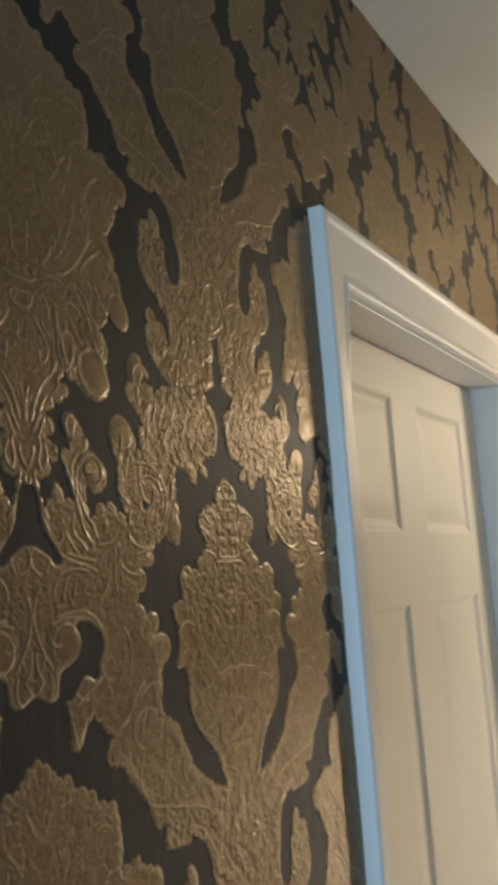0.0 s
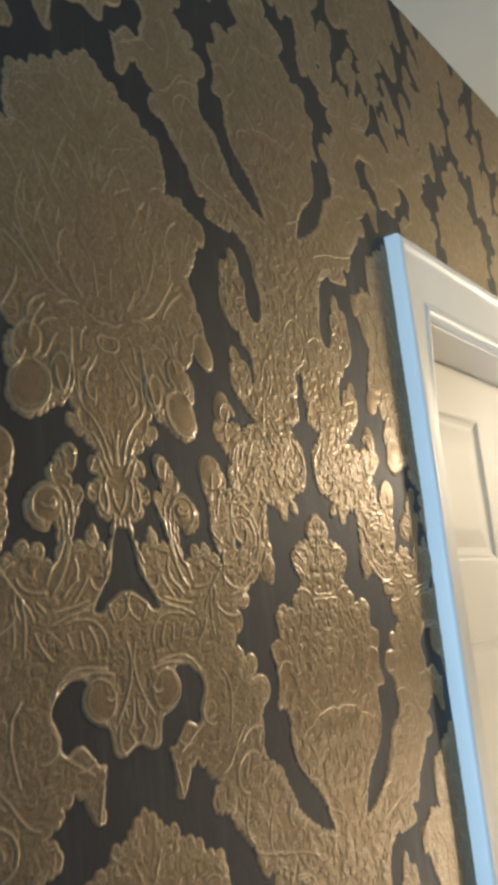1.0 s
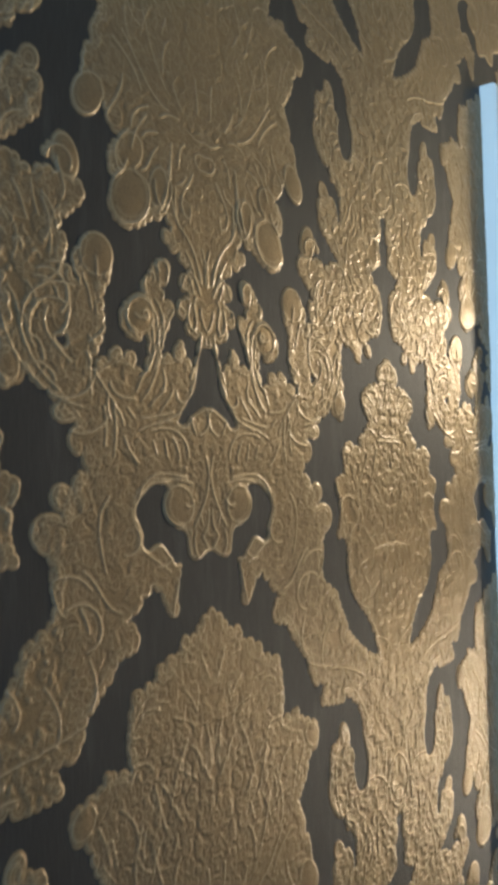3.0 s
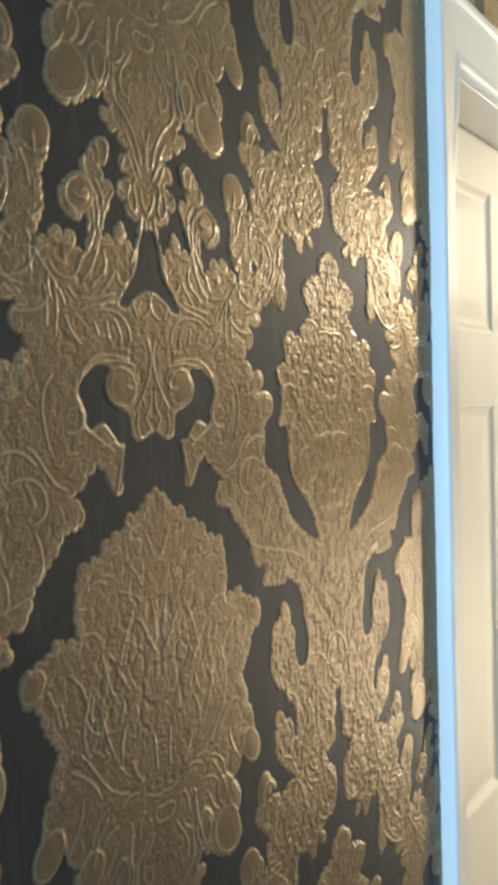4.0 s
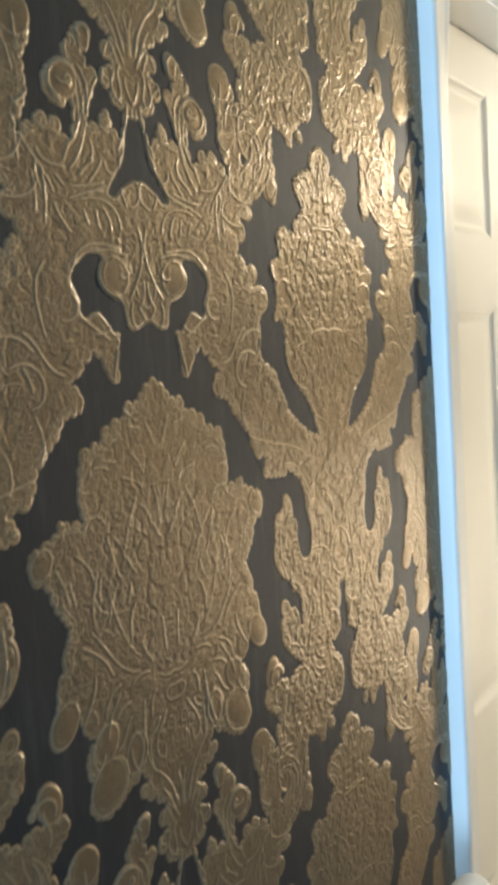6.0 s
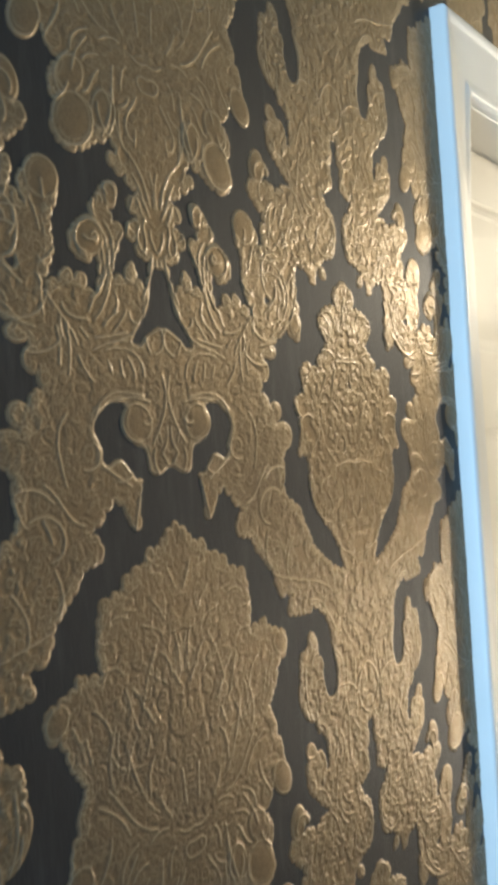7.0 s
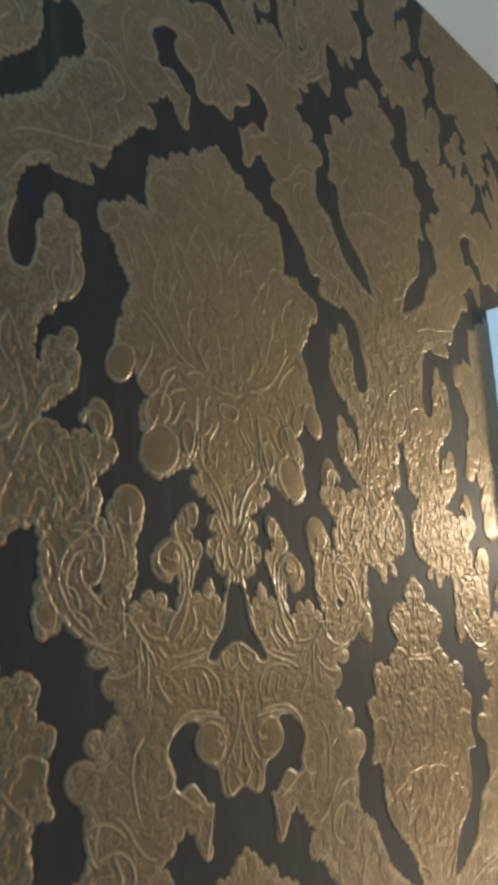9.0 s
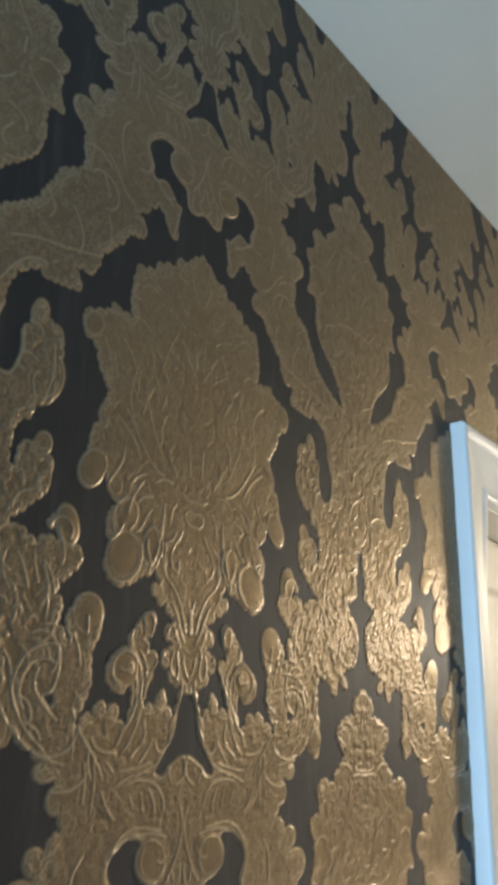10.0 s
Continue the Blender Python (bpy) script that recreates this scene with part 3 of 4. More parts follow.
LEAVES_LOW = (
    (13.9, 23.3, 3.40, 2.2, -1.04, 0.88), (15.4, 23.1, 0.03, 0.9, 2.27, 1.50), (16.7, 23.6, 0.17, 1.0, 1.78, 1.75),
    (18.0, 24.0, 0.36, 1.1, 1.51, 1.67), (19.6, 22.2, 3.48, 2.6, -0.77, 0.38), (12.8, 21.8, 1.25, 7.0, 0.25, 0.15),
    (13.4, 20.6, 1.02, 4.8, 0.41, 0.24), (13.3, 20.0, 3.13, 1.9, -0.47, -0.01), (25.3, 20.1, -2.61, 2.6, -0.01, 0.23),
    (22.4, 17.9, 1.99, 2.1, 0.24, -0.11), (21.7, 16.6, 1.32, 2.8, 0.63, -0.14), (26.9, 20.4, -2.96, 4.4, 0.04, -0.00),
    (15.3, 26.8, -2.52, 2.9, -0.15, -0.76), (18.3, 27.4, 2.27, 2.8, 0.86, -0.65), (16.9, 31.6, 1.85, 2.3, 0.16, 0.93),
    (21.2, 35.4, 2.24, 3.5, 0.60, -0.38),
)
STROKES = PETALS + PETALS_LOW + SCROLL + SCROLL_END + CURLS + CURLS_LOW + CREST + CREST_LOW + OVAL + OVAL_LOW + COLUMN + LEAVES + LEAVES_LOW
FAINT = MEDALLION + MEDALLION_TOP + COLUMN_LOW
# round petals and curled tips: centre, half width, half length in cm, lean in radians
LOBES = (
    (7.8, 31.8, 1.21, 1.61, -0.65), (7.4, 28.9, 1.57, 1.81, -0.85), (7.9, 28.7, 1.74, 2.14, -0.56),
    (11.5, 34.5, 1.28, 1.79, -0.61), (4.5, 30.1, 0.91, 1.50, -0.09), (5.1, 30.0, 0.98, 1.74, -0.29),
    (7.0, 21.1, 1.24, 1.41, -0.82), (4.6, 24.5, 0.70, 0.78, -1.07), (7.0, 20.8, 1.33, 1.42, -1.22),
    (4.7, 24.1, 0.72, 1.00, -0.05), (17.9, 16.5, 0.93, 1.16, 0.36), (10.9, 24.2, 1.51, 1.60, -0.99),
    (12.4, 45.6, 0.99, 1.30, -0.65), (13.4, 29.9, 1.16, 1.58, 0.25),
    (3.4, 8.0, 1.53, 1.67, 1.37),
)
# scalloped edges
SCALLOPS = (
    (9.9, 39.2, 1.14, 1.62, -0.88), (10.6, 36.9, 1.25, 1.67, -0.76), (11.2, 34.9, 0.99, 1.63, -1.16),
    (8.4, 34.2, 1.01, 1.49, -1.10), (16.2, 35.0, 0.82, 1.07, -0.50), (16.0, 33.5, 0.87, 1.10, -0.71),
    (16.6, 39.8, 1.72, 2.42, -0.45), (17.5, 44.3, 0.83, 1.31, -0.30), (13.4, 5.8, 1.36, 1.41, 1.17),
    (13.6, 1.4, 1.24, 1.38, -0.02), (13.7, 13.9, 0.71, 1.05, 1.56),
    (12.5, 12.2, 0.97, 1.00, 0.33), (13.9, 8.7, 0.94, 1.04, 1.14), (14.7, 6.5, 1.36, 1.73, 1.29),
    (4.8, 4.0, 0.93, 1.04, 1.11),
    (4.4, 2.4, 0.97, 1.36, 0.05),
)


def outline(*names):
    pts = np.array([[float(c) for c in p.split(",")] for n in names for p in GROUND[n].split()])
    for _ in range(2):  # rounds the corners
        nxt = np.roll(pts, -1, 0)
        pts = np.stack([0.78 * pts + 0.22 * nxt, 0.22 * pts + 0.78 * nxt], 1).reshape(-1, 2)
    return pts


CELL = 0.06
US = np.arange(-0.5, REPEAT_W / 2 + 0.5, CELL)
VS = np.arange(-0.5, REPEAT_H + 0.5, CELL)


def signed(pts, u, v):
    """Distance to a closed outline in cm, negative inside it."""
    best, inside = np.full(u.shape, 1e9), np.zeros(u.shape, bool)
    for a, b in zip(pts, np.roll(pts, -1, 0)):
        d = b - a
        k = np.clip(((u - a[0]) * d[0] + (v - a[1]) * d[1]) / max(d @ d, 1e-9), 0, 1)
        best = np.minimum(best, (u - a[0] - k * d[0]) ** 2 + (v - a[1] - k * d[1]) ** 2)
        inside ^= ((a[1] > v) != (b[1] > v)) & (u < a[0] + (v - a[1]) * d[0] / (d[1] if abs(d[1]) > 1e-9 else 1e-9))
    return np.where(inside, -1, 1) * np.sqrt(best)


def lattice(u, v, size, seed):
    """Smooth noise with cells of that size in cm."""
    g = np.random.RandomState(seed).rand(160, 160)
    x, y = u / size + 40, v / size + 40
    i, j = np.floor(x).astype(int), np.floor(y).astype(int)
    fx, fy = x - i, y - j
    fx, fy = fx * fx * (3 - 2 * fx), fy * fy * (3 - 2 * fy)
    i, j = i % 159, j % 159
    return (g[i, j] * (1 - fx) + g[i + 1, j] * fx) * (1 - fy) + (g[i, j + 1] * (1 - fx) + g[i + 1, j + 1] * fx) * fy


def line_far(lines, u, v):
    """Distance in cm to the nearest of the lines."""
    best = np.full(u.shape, 9.0)
    for pts in lines:
        for shift in (-REPEAT_H, 0, REPEAT_H):
            q = pts + (0, shift)
            iu = np.flatnonzero((US > q[:, 0].min() - 0.4) & (US < q[:, 0].max() + 0.4))
            iv = np.flatnonzero((VS > q[:, 1].min() - 0.4) & (VS < q[:, 1].max() + 0.4))
            if not (len(iu) and len(iv)):
                continue
            block = (slice(iu[0], iu[-1] + 1), slice(iv[0], iv[-1] + 1))
            x, y = u[block], v[block]
            for a, b in zip(q, q[1:]):
                d = b - a
                k = np.clip(((x - a[0]) * d[0] + (y - a[1]) * d[1]) / max(d @ d, 1e-9), 0, 1)
                best[block] = np.minimum(best[block], np.hypot(x - a[0] - k * d[0], y - a[1] - k * d[1]))
    return best


def sprig(u, v, heading, length, bend, curl):
    """A curved line: heading from upright, in radians; its bend grows along it by curl."""
    pts, n = [(u, v)], 9
    for i in range(n):
        heading += (bend + curl * i / n) * length / n
        u, v = u + math.sin(heading) * length / n, v + math.cos(heading) * length / n
        pts.append((u, v))
    return np.array(pts)


def flow(u, v, rs):
    """The way a leaflet points, from upright: fanned from the base of a medallion or oval, else swaying off the stems."""
    half = REPEAT_W / 2
    v = v % REPEAT_H
    if 27 < v < 57 and u < 10.5:
        return math.atan2(u - 0.2, v - 33.0) + rs.normal(0, 0.35)
    if u > 19 and -4 < v < 20:
        return math.atan2(u - half, v + 2.0) + rs.normal(0, 0.45)
    if u > 17:
        return rs.choice((-0.7, 0.6)) + rs.normal(0, 0.4)
    return rs.choice((-0.9, 0.0, 0.9)) + rs.normal(0, 0.6)


def foliage(foil, smooth):
    """Overlapping embossed leaflets over the foil, each a low dome with a rolled rim and a midrib; the height and the rims."""
    rs = np.random.RandomState(12)
    half = REPEAT_W / 2
    height, edge = np.zeros(foil.shape), np.zeros(foil.shape)
    for _ in range(4200):
        u, v = half * rs.rand(), REPEAT_H * rs.rand()
        big = rs.rand()
        size = (0.75 + 0.95 * big) * (0.76 if u > 14 else 1.05)
        wide = size * (0.24 + 0.12 * rs.rand())
        heading, bend = flow(u, v, rs), rs.choice((-1, 1)) * (0.10 + 0.30 * rs.rand()) * size
        round_one, lift = rs.rand() < (0.45 if u > 14 else 0.3), 0.10 * rs.rand()
        i, j = int((u - US[0]) / CELL), int((v - VS[0]) / CELL)
        if foil[i, j] < 0.12 or smooth[i, j]:
            continue
        for shift in (-REPEAT_H, 0, REPEAT_H):
            iu = np.flatnonzero(np.abs(US - u) < size + 0.1)
            iv = np.flatnonzero(np.abs(VS - v - shift) < size + 0.1)
            if not (len(iu) and len(iv)):
                continue
            block = np.ix_(iu, iv)
            x, y = (US[iu] - u)[:, None], (VS[iv] - v - shift)[None, :]
            if round_one:  # a curled tip: a ring with an eye
                r = 0.30 * size
                d = np.hypot(x, y * 0.9)
                inside = d < r
                rim = np.exp(-((r - d - 0.08) / 0.055) ** 2)
                rib = np.exp(-(d / 0.09) ** 2)
                h = 0.12 * (1 - (d / r) ** 2) + 0.36 * rim + 0.26 * rib + lift
            else:
                p = (x * math.sin(heading) + y * math.cos(heading)) / size + 0.5
                q = x * math.cos(heading) - y * math.sin(heading) - bend * (2 * p - 1) ** 2
                w = wide * np.sin(math.pi * np.clip(p, 0, 1) ** 0.75) ** 0.8
                inside = (np.abs(q) < w) & (p > 0) & (p < 1)
                rim = np.exp(-((w - np.abs(q) - 0.07) / 0.052) ** 2)
                rib = np.exp(-(q / 0.05) ** 2) * (p < 0.8)
                h = 0.12 * (1 - (q / np.maximum(w, 0.05)) ** 2) + 0.34 * rim + 0.18 * rib + lift - 0.10 * p
            height[block] = np.where(inside, h, height[block])
            edge[block] = np.where(inside, np.maximum(rim, 0.5 * rib), edge[block])
    return height, edge


def lobe_row(pts, rs):
    """Small round lobes along the foil's side of an outline: centre and radius."""
    turn = 1 if (pts[:, 0] * np.roll(pts[:, 1], -1) - np.roll(pts[:, 0], -1) * pts[:, 1]).sum() > 0 else -1
    made, left = [], 0.0
    for a, b in zip(pts, np.roll(pts, -1, 0)):
        d = b - a
        size = np.hypot(*d)
        while left < size:
            r = 0.36 + 0.34 * rs.rand()
            out = np.array((d[1], -d[0])) / max(size, 1e-6) * turn
            c = a + d * left / max(size, 1e-6) + out * (r - 0.08 - 0.12 * rs.rand())
            made.append((c[0], c[1], r))
            left += 1.5 * r
        left -= size
    return made


def softened(table, reach=3, times=2):
    """A running mean along both axes, which rounds the outlines' corners."""
    n = 2 * reach + 1
    for _ in range(times):
        for axis in (0, 1):
            pad = [(reach, reach) if k == axis else (0, 0) for k in (0, 1)]
            wide = np.pad(table, pad, mode="edge")
            table = sum(np.take(wide, range(k, k + table.shape[axis]), axis) for k in range(n)) / n
    return table


def design():
    u, v = np.meshgrid(US, VS, indexing="ij")
    far, near = np.full(u.shape, 9.0), np.full(u.shape, 9.0)
    shapes = [outline("channel_inner", "channel_lobes", "channel_scroll", "channel_leaf", "channel_outer", "channel_top"),
              outline("ring_top", "ring_low", "ring_oval")]
    shapes += [outline(n) for n in ("bridge", "lagoon", "eye", "triangle", "spot", "slot", "slit")]
    half = REPEAT_W / 2
    shapes[1][:, 0] = np.where(shapes[1][:, 0] > half - 0.3, half + 1, shapes[1][:, 0])  # run on across the mirror axes
    shapes[5][:, 0] = np.where(shapes[5][:, 0] < 0.35, -1, shapes[5][:, 0])
    BIG = 4
    lobes = []
    rs = np.random.RandomState(8)
    for n, pts in enumerate(shapes):
        if n < BIG:  # the wide grounds are edged with small lobes of foil
            lobes += lobe_row(pts, rs)
        for shift in (-REPEAT_H, 0, REPEAT_H):
            q = pts + (0, shift)
            if q[:, 1].max() < VS[0] - 2 or q[:, 1].min() > VS[-1] + 2:
                continue
            iu = (US > q[:, 0].min() - 2) & (US < q[:, 0].max() + 2)
            iv = (VS > q[:, 1].min() - 2) & (VS < q[:, 1].max() + 2)
            if iu.any() and iv.any():
                block = np.ix_(iu, iv)
                table = far if n < BIG else near
                table[block] = np.minimum(table[block], signed(q, u[block], v[block]))
    far = softened(far)
    foil = far - 0.20
    free = []
    for cu, cv, r in lobes:  # none out on the ground
        i, j = int((cu - US[0]) / CELL), int((cv % REPEAT_H - VS[0]) / CELL)
        if 0 <= i < len(US) and far[i, j] > 0.02:
            free.append((cu, cv % REPEAT_H, r))
    lobes = free
    ring = np.zeros(u.shape)
    for cu, cv, r in lobes:
        for shift in (-REPEAT_H, 0, REPEAT_H):
            iu = np.flatnonzero(np.abs(US - cu) < r + 0.1)
            iv = np.flatnonzero(np.abs(VS - cv - shift) < r + 0.1)
            if len(iu) and len(iv):
                block = (slice(iu[0], iu[-1] + 1), slice(iv[0], iv[-1] + 1))
                d = np.hypot(u[block] - cu, (v[block] - cv - shift) * 0.92)
                foil[block] = np.maximum(foil[block], r - d)
                ring[block] = np.maximum(ring[block], np.exp(-((d - r + 0.13) / 0.07) ** 2))
    petal_rim, dome, smooth = np.zeros(u.shape), np.zeros(u.shape), np.zeros(u.shape, bool)
    extra = np.full(u.shape, -9.0)
    for cu, cv, a, b, lean in SCALLOPS + LOBES:
        iu = np.flatnonzero(np.abs(US - cu) < b + 0.5)
        iv = np.flatnonzero(np.abs(VS - cv) < b + 0.5)
        block = (slice(iu[0], iu[-1] + 1), slice(iv[0], iv[-1] + 1))
        x, y = u[block] - cu, v[block] - cv
        x, y = x * math.cos(lean) - y * math.sin(lean), x * math.sin(lean) + y * math.cos(lean)
        k = np.hypot(x / a, y / b)
        d = (1 - k) * a
        foil[block] = np.maximum(foil[block], d)
        extra[block] = np.maximum(extra[block], d)
        if (cu, cv, a, b, lean) in SCALLOPS:
            continue
        smooth[block] |= d > 0.1
        dome[block] = np.maximum(dome[block], np.clip(1 - k * k, 0, 1) ** 0.7)
        petal_rim[block] = np.maximum(petal_rim[block] * (d < 0), np.exp(-((d - 0.16) / 0.075) ** 2))
    foil = np.minimum(foil, near + 0.10 * (lattice(u, v, 0.5, 17) - 0.3))
    foil = np.maximum(foil, extra - 0.05)
    near = np.maximum(near, extra)
    inside = np.clip(foil / 0.14, 0, 1)
    inside = inside * inside * (3 - 2 * inside)
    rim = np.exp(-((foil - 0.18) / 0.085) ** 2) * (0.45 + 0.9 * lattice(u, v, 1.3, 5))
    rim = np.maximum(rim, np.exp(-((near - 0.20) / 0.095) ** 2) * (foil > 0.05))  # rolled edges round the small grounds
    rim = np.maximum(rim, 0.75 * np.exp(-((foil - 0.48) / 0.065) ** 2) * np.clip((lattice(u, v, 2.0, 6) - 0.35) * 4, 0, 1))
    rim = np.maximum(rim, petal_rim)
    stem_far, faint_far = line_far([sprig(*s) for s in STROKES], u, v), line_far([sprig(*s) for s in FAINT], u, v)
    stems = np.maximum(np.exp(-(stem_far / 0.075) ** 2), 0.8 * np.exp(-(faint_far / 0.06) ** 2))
    deep = np.clip((foil - 0.10) / 0.2, 0, 1)
    leaf, edge = foliage(foil, smooth)
    dense = 0.85 + 0.15 * np.clip((u - 10) / 5, 0, 1)  # finer, crisper work between the medallions
    dense *= 1 - 0.55 * np.exp(-(stem_far / 0.28) ** 2)
    # heights in mm
    height = inside * (0.25 + 0.46 * rim + 0.05 * ring + 0.85 * stems) + deep * (1.75 * dense * np.where(smooth, 0.6, 1) * leaf + 0.9 * dome + 0.25 * lattice(u, v, 1.6, 16))
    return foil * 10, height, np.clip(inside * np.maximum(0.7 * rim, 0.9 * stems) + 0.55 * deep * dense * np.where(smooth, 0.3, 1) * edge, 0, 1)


FOIL, RELIEF, LINE = design()


def sampled(table, u, v):
    x, y = (u - US[0]) / CELL, (v - VS[0]) / CELL
    i, j = np.clip(x.astype(int), 0, len(US) - 2), np.clip(y.astype(int), 0, len(VS) - 2)
    fx, fy = x - i, y - j
    return (table[i, j] * (1 - fx) + table[i + 1, j] * fx) * (1 - fy) + (table[i, j + 1] * (1 - fx) + table[i + 1, j + 1] * fx) * fy


def paper(x0, x1, z0, z1, step):
    """A stretch of embossed paper on the wall: a fine relief, gold foil proud of the black ground."""
    nx, nz = max(2, round((x1 - x0) / step) + 1), max(2, round((z1 - z0) / step) + 1)
    x, z = np.meshgrid(np.linspace(x0, x1, nx), np.linspace(z0, z1, nz), indexing="ij")
    u, v = np.mod((x - AXIS_X) * 100, REPEAT_W), np.mod((z - BASE_Z) * 100, REPEAT_H)
    u = np.minimum(u, REPEAT_W - u)
    foil, height = sampled(FOIL, u, v), sampled(RELIEF, u, v)
    co = np.stack([x, -height * 0.001, z], -1).reshape(-1, 3)
    idx = np.arange(nx * nz).reshape(nx, nz)
    quads = np.stack([idx[:-1, :-1], idx[1:, :-1], idx[1:, 1:], idx[:-1, 1:]], -1).reshape(-1, 4)
    me = bpy.data.meshes.new("wallpaper")
    me.vertices.add(len(co))
    me.vertices.foreach_set("co", co.astype(np.float32).ravel())
    me.loops.add(quads.size)
    me.loops.foreach_set("vertex_index", quads.astype(np.int32).ravel())
    me.polygons.add(len(quads))
    me.polygons.foreach_set("loop_start", np.arange(0, quads.size, 4, dtype=np.int32))
    me.update(calc_edges=True)
    me.polygons.foreach_set("use_smooth", np.ones(len(quads), bool))
    me.attributes.new("foil", "FLOAT", "POINT").data.foreach_set("value", foil.astype(np.float32).ravel())
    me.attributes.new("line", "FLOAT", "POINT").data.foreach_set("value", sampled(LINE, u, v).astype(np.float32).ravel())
    me.materials.append(PAPER)
    ob = new("wallpaper", me)
    ob.parent = wall
    return ob


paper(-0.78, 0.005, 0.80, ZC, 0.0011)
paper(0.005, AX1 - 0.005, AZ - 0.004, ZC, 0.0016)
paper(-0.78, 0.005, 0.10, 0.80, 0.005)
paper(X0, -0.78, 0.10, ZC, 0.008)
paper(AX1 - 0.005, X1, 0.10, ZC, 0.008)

# ---- door frame: architrave with a raised outer lip, a flat and an inner bead; lining and stops ----
door_frame = empty("door_frame_1", (AX0, 0, 0))
tagged(door_frame, "white gloss painted moulded timber door frame", "door frame", kind="structure")
LIP = ((0.0, 0.000), (0.0, 0.0165), (0.012, 0.0190), (0.04, 0.0206), (0.10, 0.0212), (0.20, 0.0206), (0.26, 0.0185), (0.30, 0.0150), (0.36, 0.0120))
HEAD_PROFILE = ((0.0, 0.000), (0.0, 0.0165), (0.012, 0.0190), (0.04, 0.0208), (0.09, 0.0212), (0.13, 0.0206), (0.16, 0.0190), (0.19, 0.0180), (0.25, 0.0176),
                (0.45, 0.0168), (0.76, 0.0150), (0.80, 0.0150), (0.84, 0.0165), (0.90, 0.0172), (0.95, 0.0162), (0.985, 0.0125), (1.0, 0.0060), (1.0, 0.000))
SIDE_PROFILE = LIP + ((0.45, 0.0095), (0.76, 0.0060), (0.80, 0.0056), (0.84, 0.0052), (0.90, 0.0048), (0.95, 0.0042), (0.985, 0.0032), (1.0, 0.0020), (1.0, 0.000))


def architrave(side):
    """One length, cut to a mitre; the hand-painted outer edge wanders a little."""
    bm = bmesh.new()
    n = 180
    profile = HEAD_PROFILE if side == "head" else SIDE_PROFILE
    rows = []
    for i in range(n + 1):
        k, row = i / n, []
        for (s, y), (s_head, y_head) in zip(profile, HEAD_PROFILE):
            if side == "head":
                lo, hi = AX0 + s * (OX0 - AX0), AX1 - s * (AX1 - OX1)
                w = 0.0012 * (noise.noise((k * 9, 3, 0))) * (s < 0.3)
                row.append(bm.verts.new((lo + k * (hi - lo), -y, AZ - s * (AZ - OZ) + w)))
            else:
                near_mitre = max(0.0, 1 - (1 - k) / 0.09)
                s += (s_head - s) * near_mitre
                z = k * (AZ - s * (AZ - OZ))
                y += (y_head - y) * near_mitre  # meets the head's moulding at the mitre
                w = (0.0022 * noise.noise((z * 3.1, 0, 1)) + 0.0008 * noise.noise((z * 17, 0, 1))) * (1 - s) ** 3
                x = AX0 + s * (OX0 - AX0) if side == "left" else AX1 - s * (AX1 - OX1)
                row.append(bm.verts.new((x + w, -y, z)))
        rows.append(row)
    for a, b in zip(rows, rows[1:]):
        for j in range(len(profile) - 1):
            bm.faces.new((a[j], a[j + 1], b[j + 1], b[j]))
    for f in bm.faces:
        f.smooth = True
    ob = part("architrave", bm, GLOSS_WHITE, door_frame, "white gloss architrave with raised lip and bead")
    ob.data.set_sharp_from_angle(angle=radians(38))
    return ob


for side in ("left", "head", "right"):
    architrave(side)
DY = 0.065  # face of the door
part("lining", boxes(((OX0 - 0.02, -0.004, 0), (OX0 + 0.002, 0.118, OZ)), bevel=0.0015), GLOSS_WHITE, door_frame)
part("lining", boxes(((OX1 - 0.002, -0.004, 0), (OX1 + 0.02, 0.118, OZ)), bevel=0.0015), GLOSS_WHITE, door_frame)
part("lining", boxes(((OX0 - 0.02, -0.004, OZ - 0.002), (OX1 + 0.02, 0.118, OZ + 0.02)), bevel=0.0015), GLOSS_WHITE, door_frame)

# ---- six-panel door ----
door = empty("door_1", ((OX0 + OX1) / 2, DY, 0.008))
tagged(door, "closed cream-white painted six-panel timber door", "door", kind="structure")
DW, DH, DT = OX1 - OX0 - 0.008, OZ - 0.0125, 0.035
COLS = ((0.160, 0.405), (0.525, 0.780))
ROWS_Z = ((0.200, 0.655), (0.930, 1.548), (1.658, 1.882))
cx = (OX0 + OX1) / 2


def slab():
    """Stiles, rails and muntin round the six openings."""
    bm = bmesh.new()
    xs = [-DW / 2] + [c - cx for col in COLS for c in col] + [DW / 2]
    zs = [0.0] + [z for row in ROWS_Z for z in row] + [DH]
    for i in range(0, 5, 2):
        add_box(bm, (xs[i], 0, 0), (xs[i + 1], DT, DH))
    for i in (1, 3):
        for j in range(0, 7, 2):
            add_box(bm, (xs[i], 0, zs[j]), (xs[i + 1], DT, zs[j + 1]))
    bmesh.ops.remove_doubles(bm, verts=bm.verts, dist=1e-5)
    return bm


part("slab", slab(), DOOR_WHITE, door)


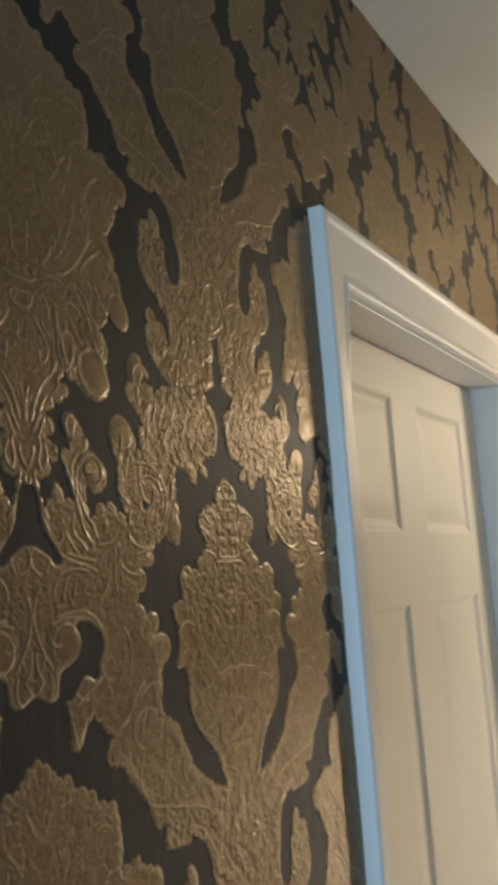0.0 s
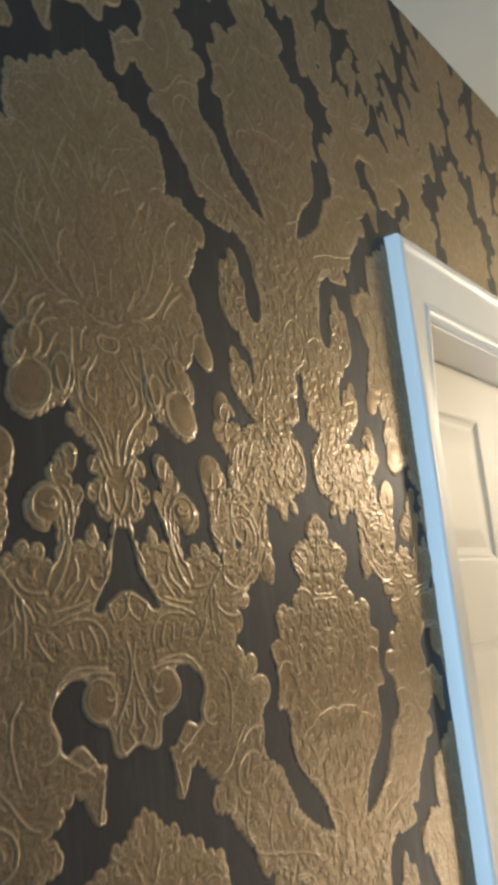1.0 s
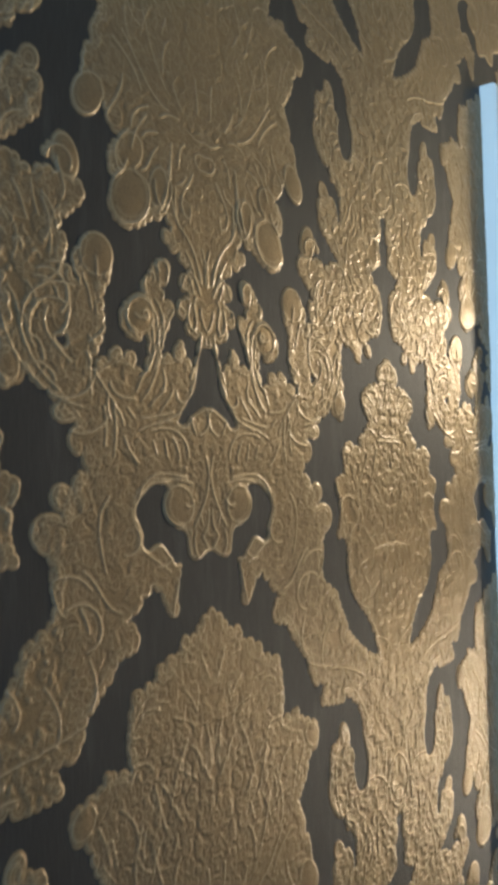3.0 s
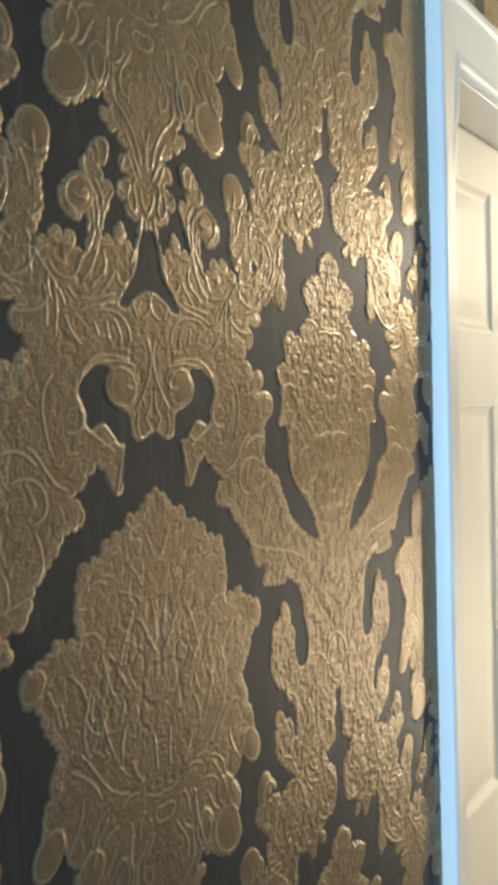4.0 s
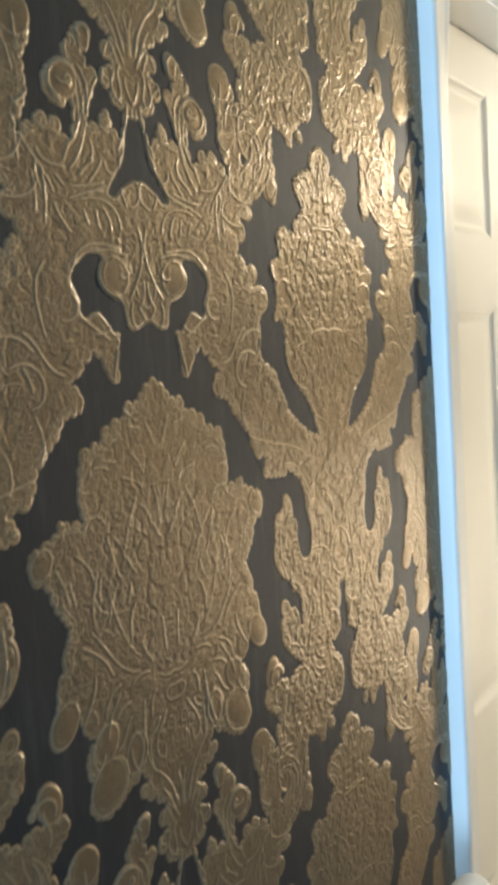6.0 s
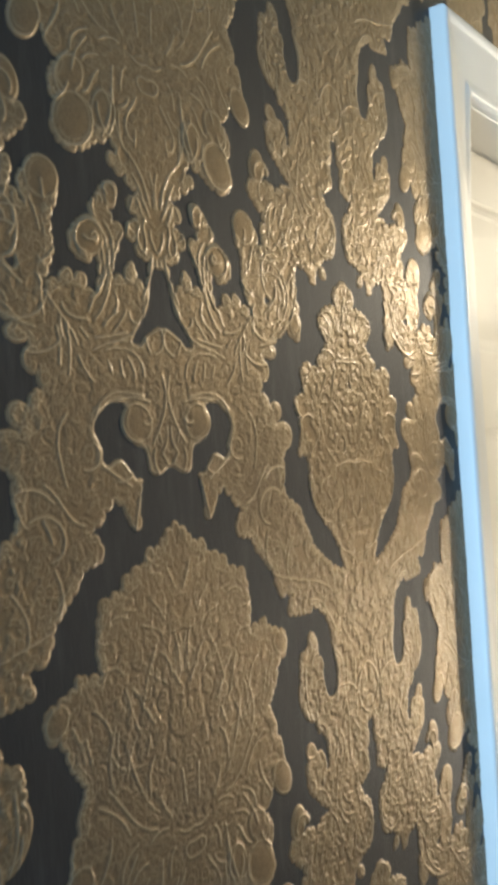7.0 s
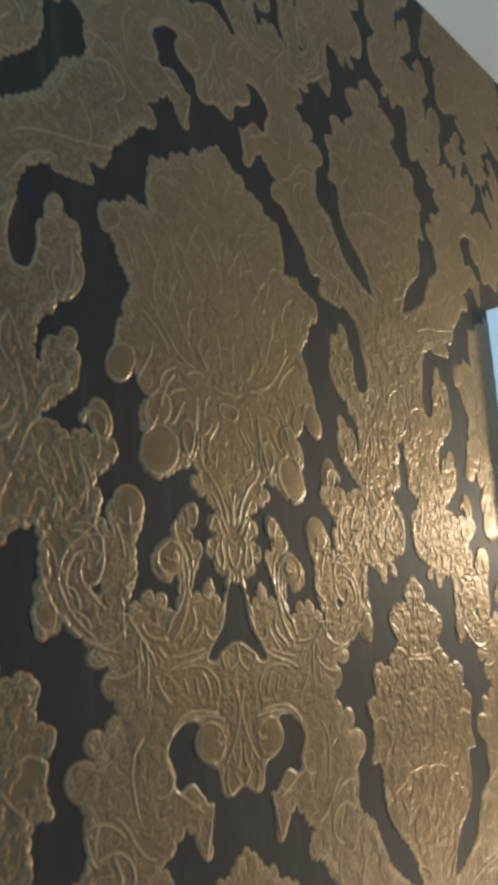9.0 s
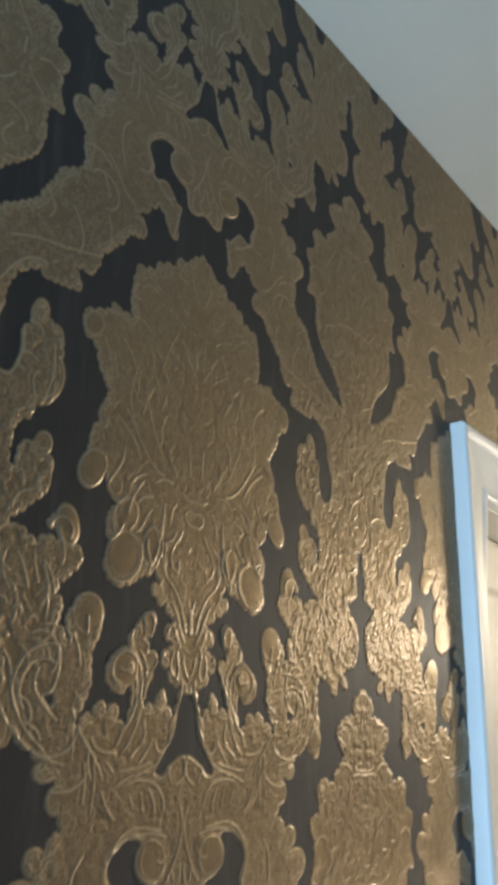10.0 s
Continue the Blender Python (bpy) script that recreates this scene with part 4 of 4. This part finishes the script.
def panel(x0, x1, z0, z1):
    """Moulded edge sloping in, a sunk margin, and a raised field."""
    bm = bmesh.new()
    steps = ((0.0, 0.0), (0.004, 0.0012), (0.009, 0.0042), (0.014, 0.0060), (0.020, 0.0064), (0.040, 0.0046), (0.046, 0.0042), (0.050, 0.0041))
    rings = [[bm.verts.new(c) for c in ((x0 + d, y, z0 + d), (x1 - d, y, z0 + d), (x1 - d, y, z1 - d), (x0 + d, y, z1 - d))] for d, y in steps]
    for a, b in zip(rings, rings[1:]):
        for k in range(4):
            bm.faces.new((a[k], a[(k + 1) % 4], b[(k + 1) % 4], b[k]))
    bm.faces.new(rings[-1])
    back = [bm.verts.new((v.co.x, DT, v.co.z)) for v in rings[0]]
    for k in range(4):
        bm.faces.new((rings[0][k], back[k], back[(k + 1) % 4], rings[0][(k + 1) % 4]))
    bm.faces.new(back)
    return part("panel", bm, DOOR_WHITE, door)


for c0, c1 in COLS:
    for z0, z1 in ROWS_Z:
        panel(c0 - cx, c1 - cx, z0, z1)

# ---- skirting, handrail, lamp, added glowing column ----
tagged(linked("baseboard", boxes(((X0, -0.018, 0), (AX0 - 0.001, 0.0025, 0.12)), bevel=0.004), GLOSS_WHITE), "white gloss painted skirting board along the papered wall", "baseboard", kind="structure")


def handrail():
    """A round-topped wall rail with a domed end, on brackets."""
    rail = empty("handrail", (-0.606, -0.07, 0.891))
    tagged(rail, "white painted wooden handrail on wall brackets", "handrail")
    bm = bmesh.new()
    prof = [(0.024 * math.cos(a), 0.024 * math.sin(a)) for a in (2 * math.pi * k / 20 for k in range(20))]
    xs = [(-1.2, 1.0), (0.484, 1.0), (0.496, 0.93), (0.504, 0.75), (0.509, 0.45), (0.511, 0.1)]
    rings = [[bm.verts.new((x, s * y, s * z)) for y, z in prof] for x, s in xs]
    for a, b in zip(rings, rings[1:]):
        for k in range(20):
            bm.faces.new((a[k], a[(k + 1) % 20], b[(k + 1) % 20], b[k]))
    bm.faces.new(rings[-1])
    bm.faces.new(rings[0][::-1])
    for f in bm.faces:
        f.smooth = True
    part("rail", bm, GLOSS_WHITE, rail)
    for x in (-0.9, 0.3):
        part("bracket", boxes(((x - 0.012, -0.008, -0.05), (x + 0.012, 0.008, -0.022)), ((x - 0.012, 0.008, -0.05), (x + 0.012, 0.066, -0.034)),
                              ((x - 0.02, 0.060, -0.075), (x + 0.02, 0.069, -0.01)), bevel=0.003), BRASS, rail)


handrail()


def turned(name, mat, parent, rows, n=24):
    """A round part from its radii and heights."""
    bm = bmesh.new()
    rings = [[bm.verts.new((r * math.cos(2 * math.pi * k / n), r * math.sin(2 * math.pi * k / n), z)) for k in range(n)] for r, z in rows]
    for a, b in zip(rings, rings[1:]):
        for k in range(n):
            bm.faces.new((a[k], a[(k + 1) % n], b[(k + 1) % n], b[k]))
    bm.faces.new(rings[0][::-1])
    bm.faces.new(rings[-1])
    return part(name, bm, mat, parent)


def pendant():
    """Ceiling rose, flex and lampholder of the hall light; its bulb is the lamp itself."""
    lamp = empty("pendant_lamp", (LAMP[0], LAMP[1], ZC))
    tagged(lamp, "white pendant lamp hanging from the hall ceiling", "lamp")
    drop = ZC - LAMP[2]
    turned("ceiling_rose", GLOSS_WHITE, lamp, ((0.048, 0.0), (0.048, -0.008), (0.040, -0.020), (0.018, -0.030), (0.006, -0.034)))
    turned("flex", GLOSS_WHITE, lamp, ((0.0035, -0.034), (0.0035, -drop + 0.125)))
    turned("lampholder", GLOSS_WHITE, lamp, ((0.008, -drop + 0.125), (0.017, -drop + 0.115), (0.019, -drop + 0.075), (0.021, -drop + 0.065)))


pendant()


def fill_column():
    # invented low source, out of view, that brightens the lower wall and door
    lamp = empty("fill_column", (LOW[0], LOW[1], 0))
    tagged(lamp, "unseen warm glowing column added to light the lower wall and door", "lamp")
    turned("foot", BRASS, lamp, ((0.13, 0.0), (0.135, 0.008), (0.13, 0.018), (0.05, 0.026), (0.014, 0.04)))
    turned("pole", BRASS, lamp, ((0.011, 0.04), (0.011, LOW[2] - 0.03)))
    turned("collar", BRASS, lamp, ((0.011, LOW[2] - 0.03), (0.05, LOW[2] - 0.02), (0.055, LOW[2] - 0.002)))
    turned("shade", glow("fill_glow", LAMP_COLOR, LOW_GLOW), lamp, ((0.062, LOW[2]), (0.065, LOW[2] + 0.01), (0.065, LOW[3] - 0.01), (0.062, LOW[3])))


fill_column()
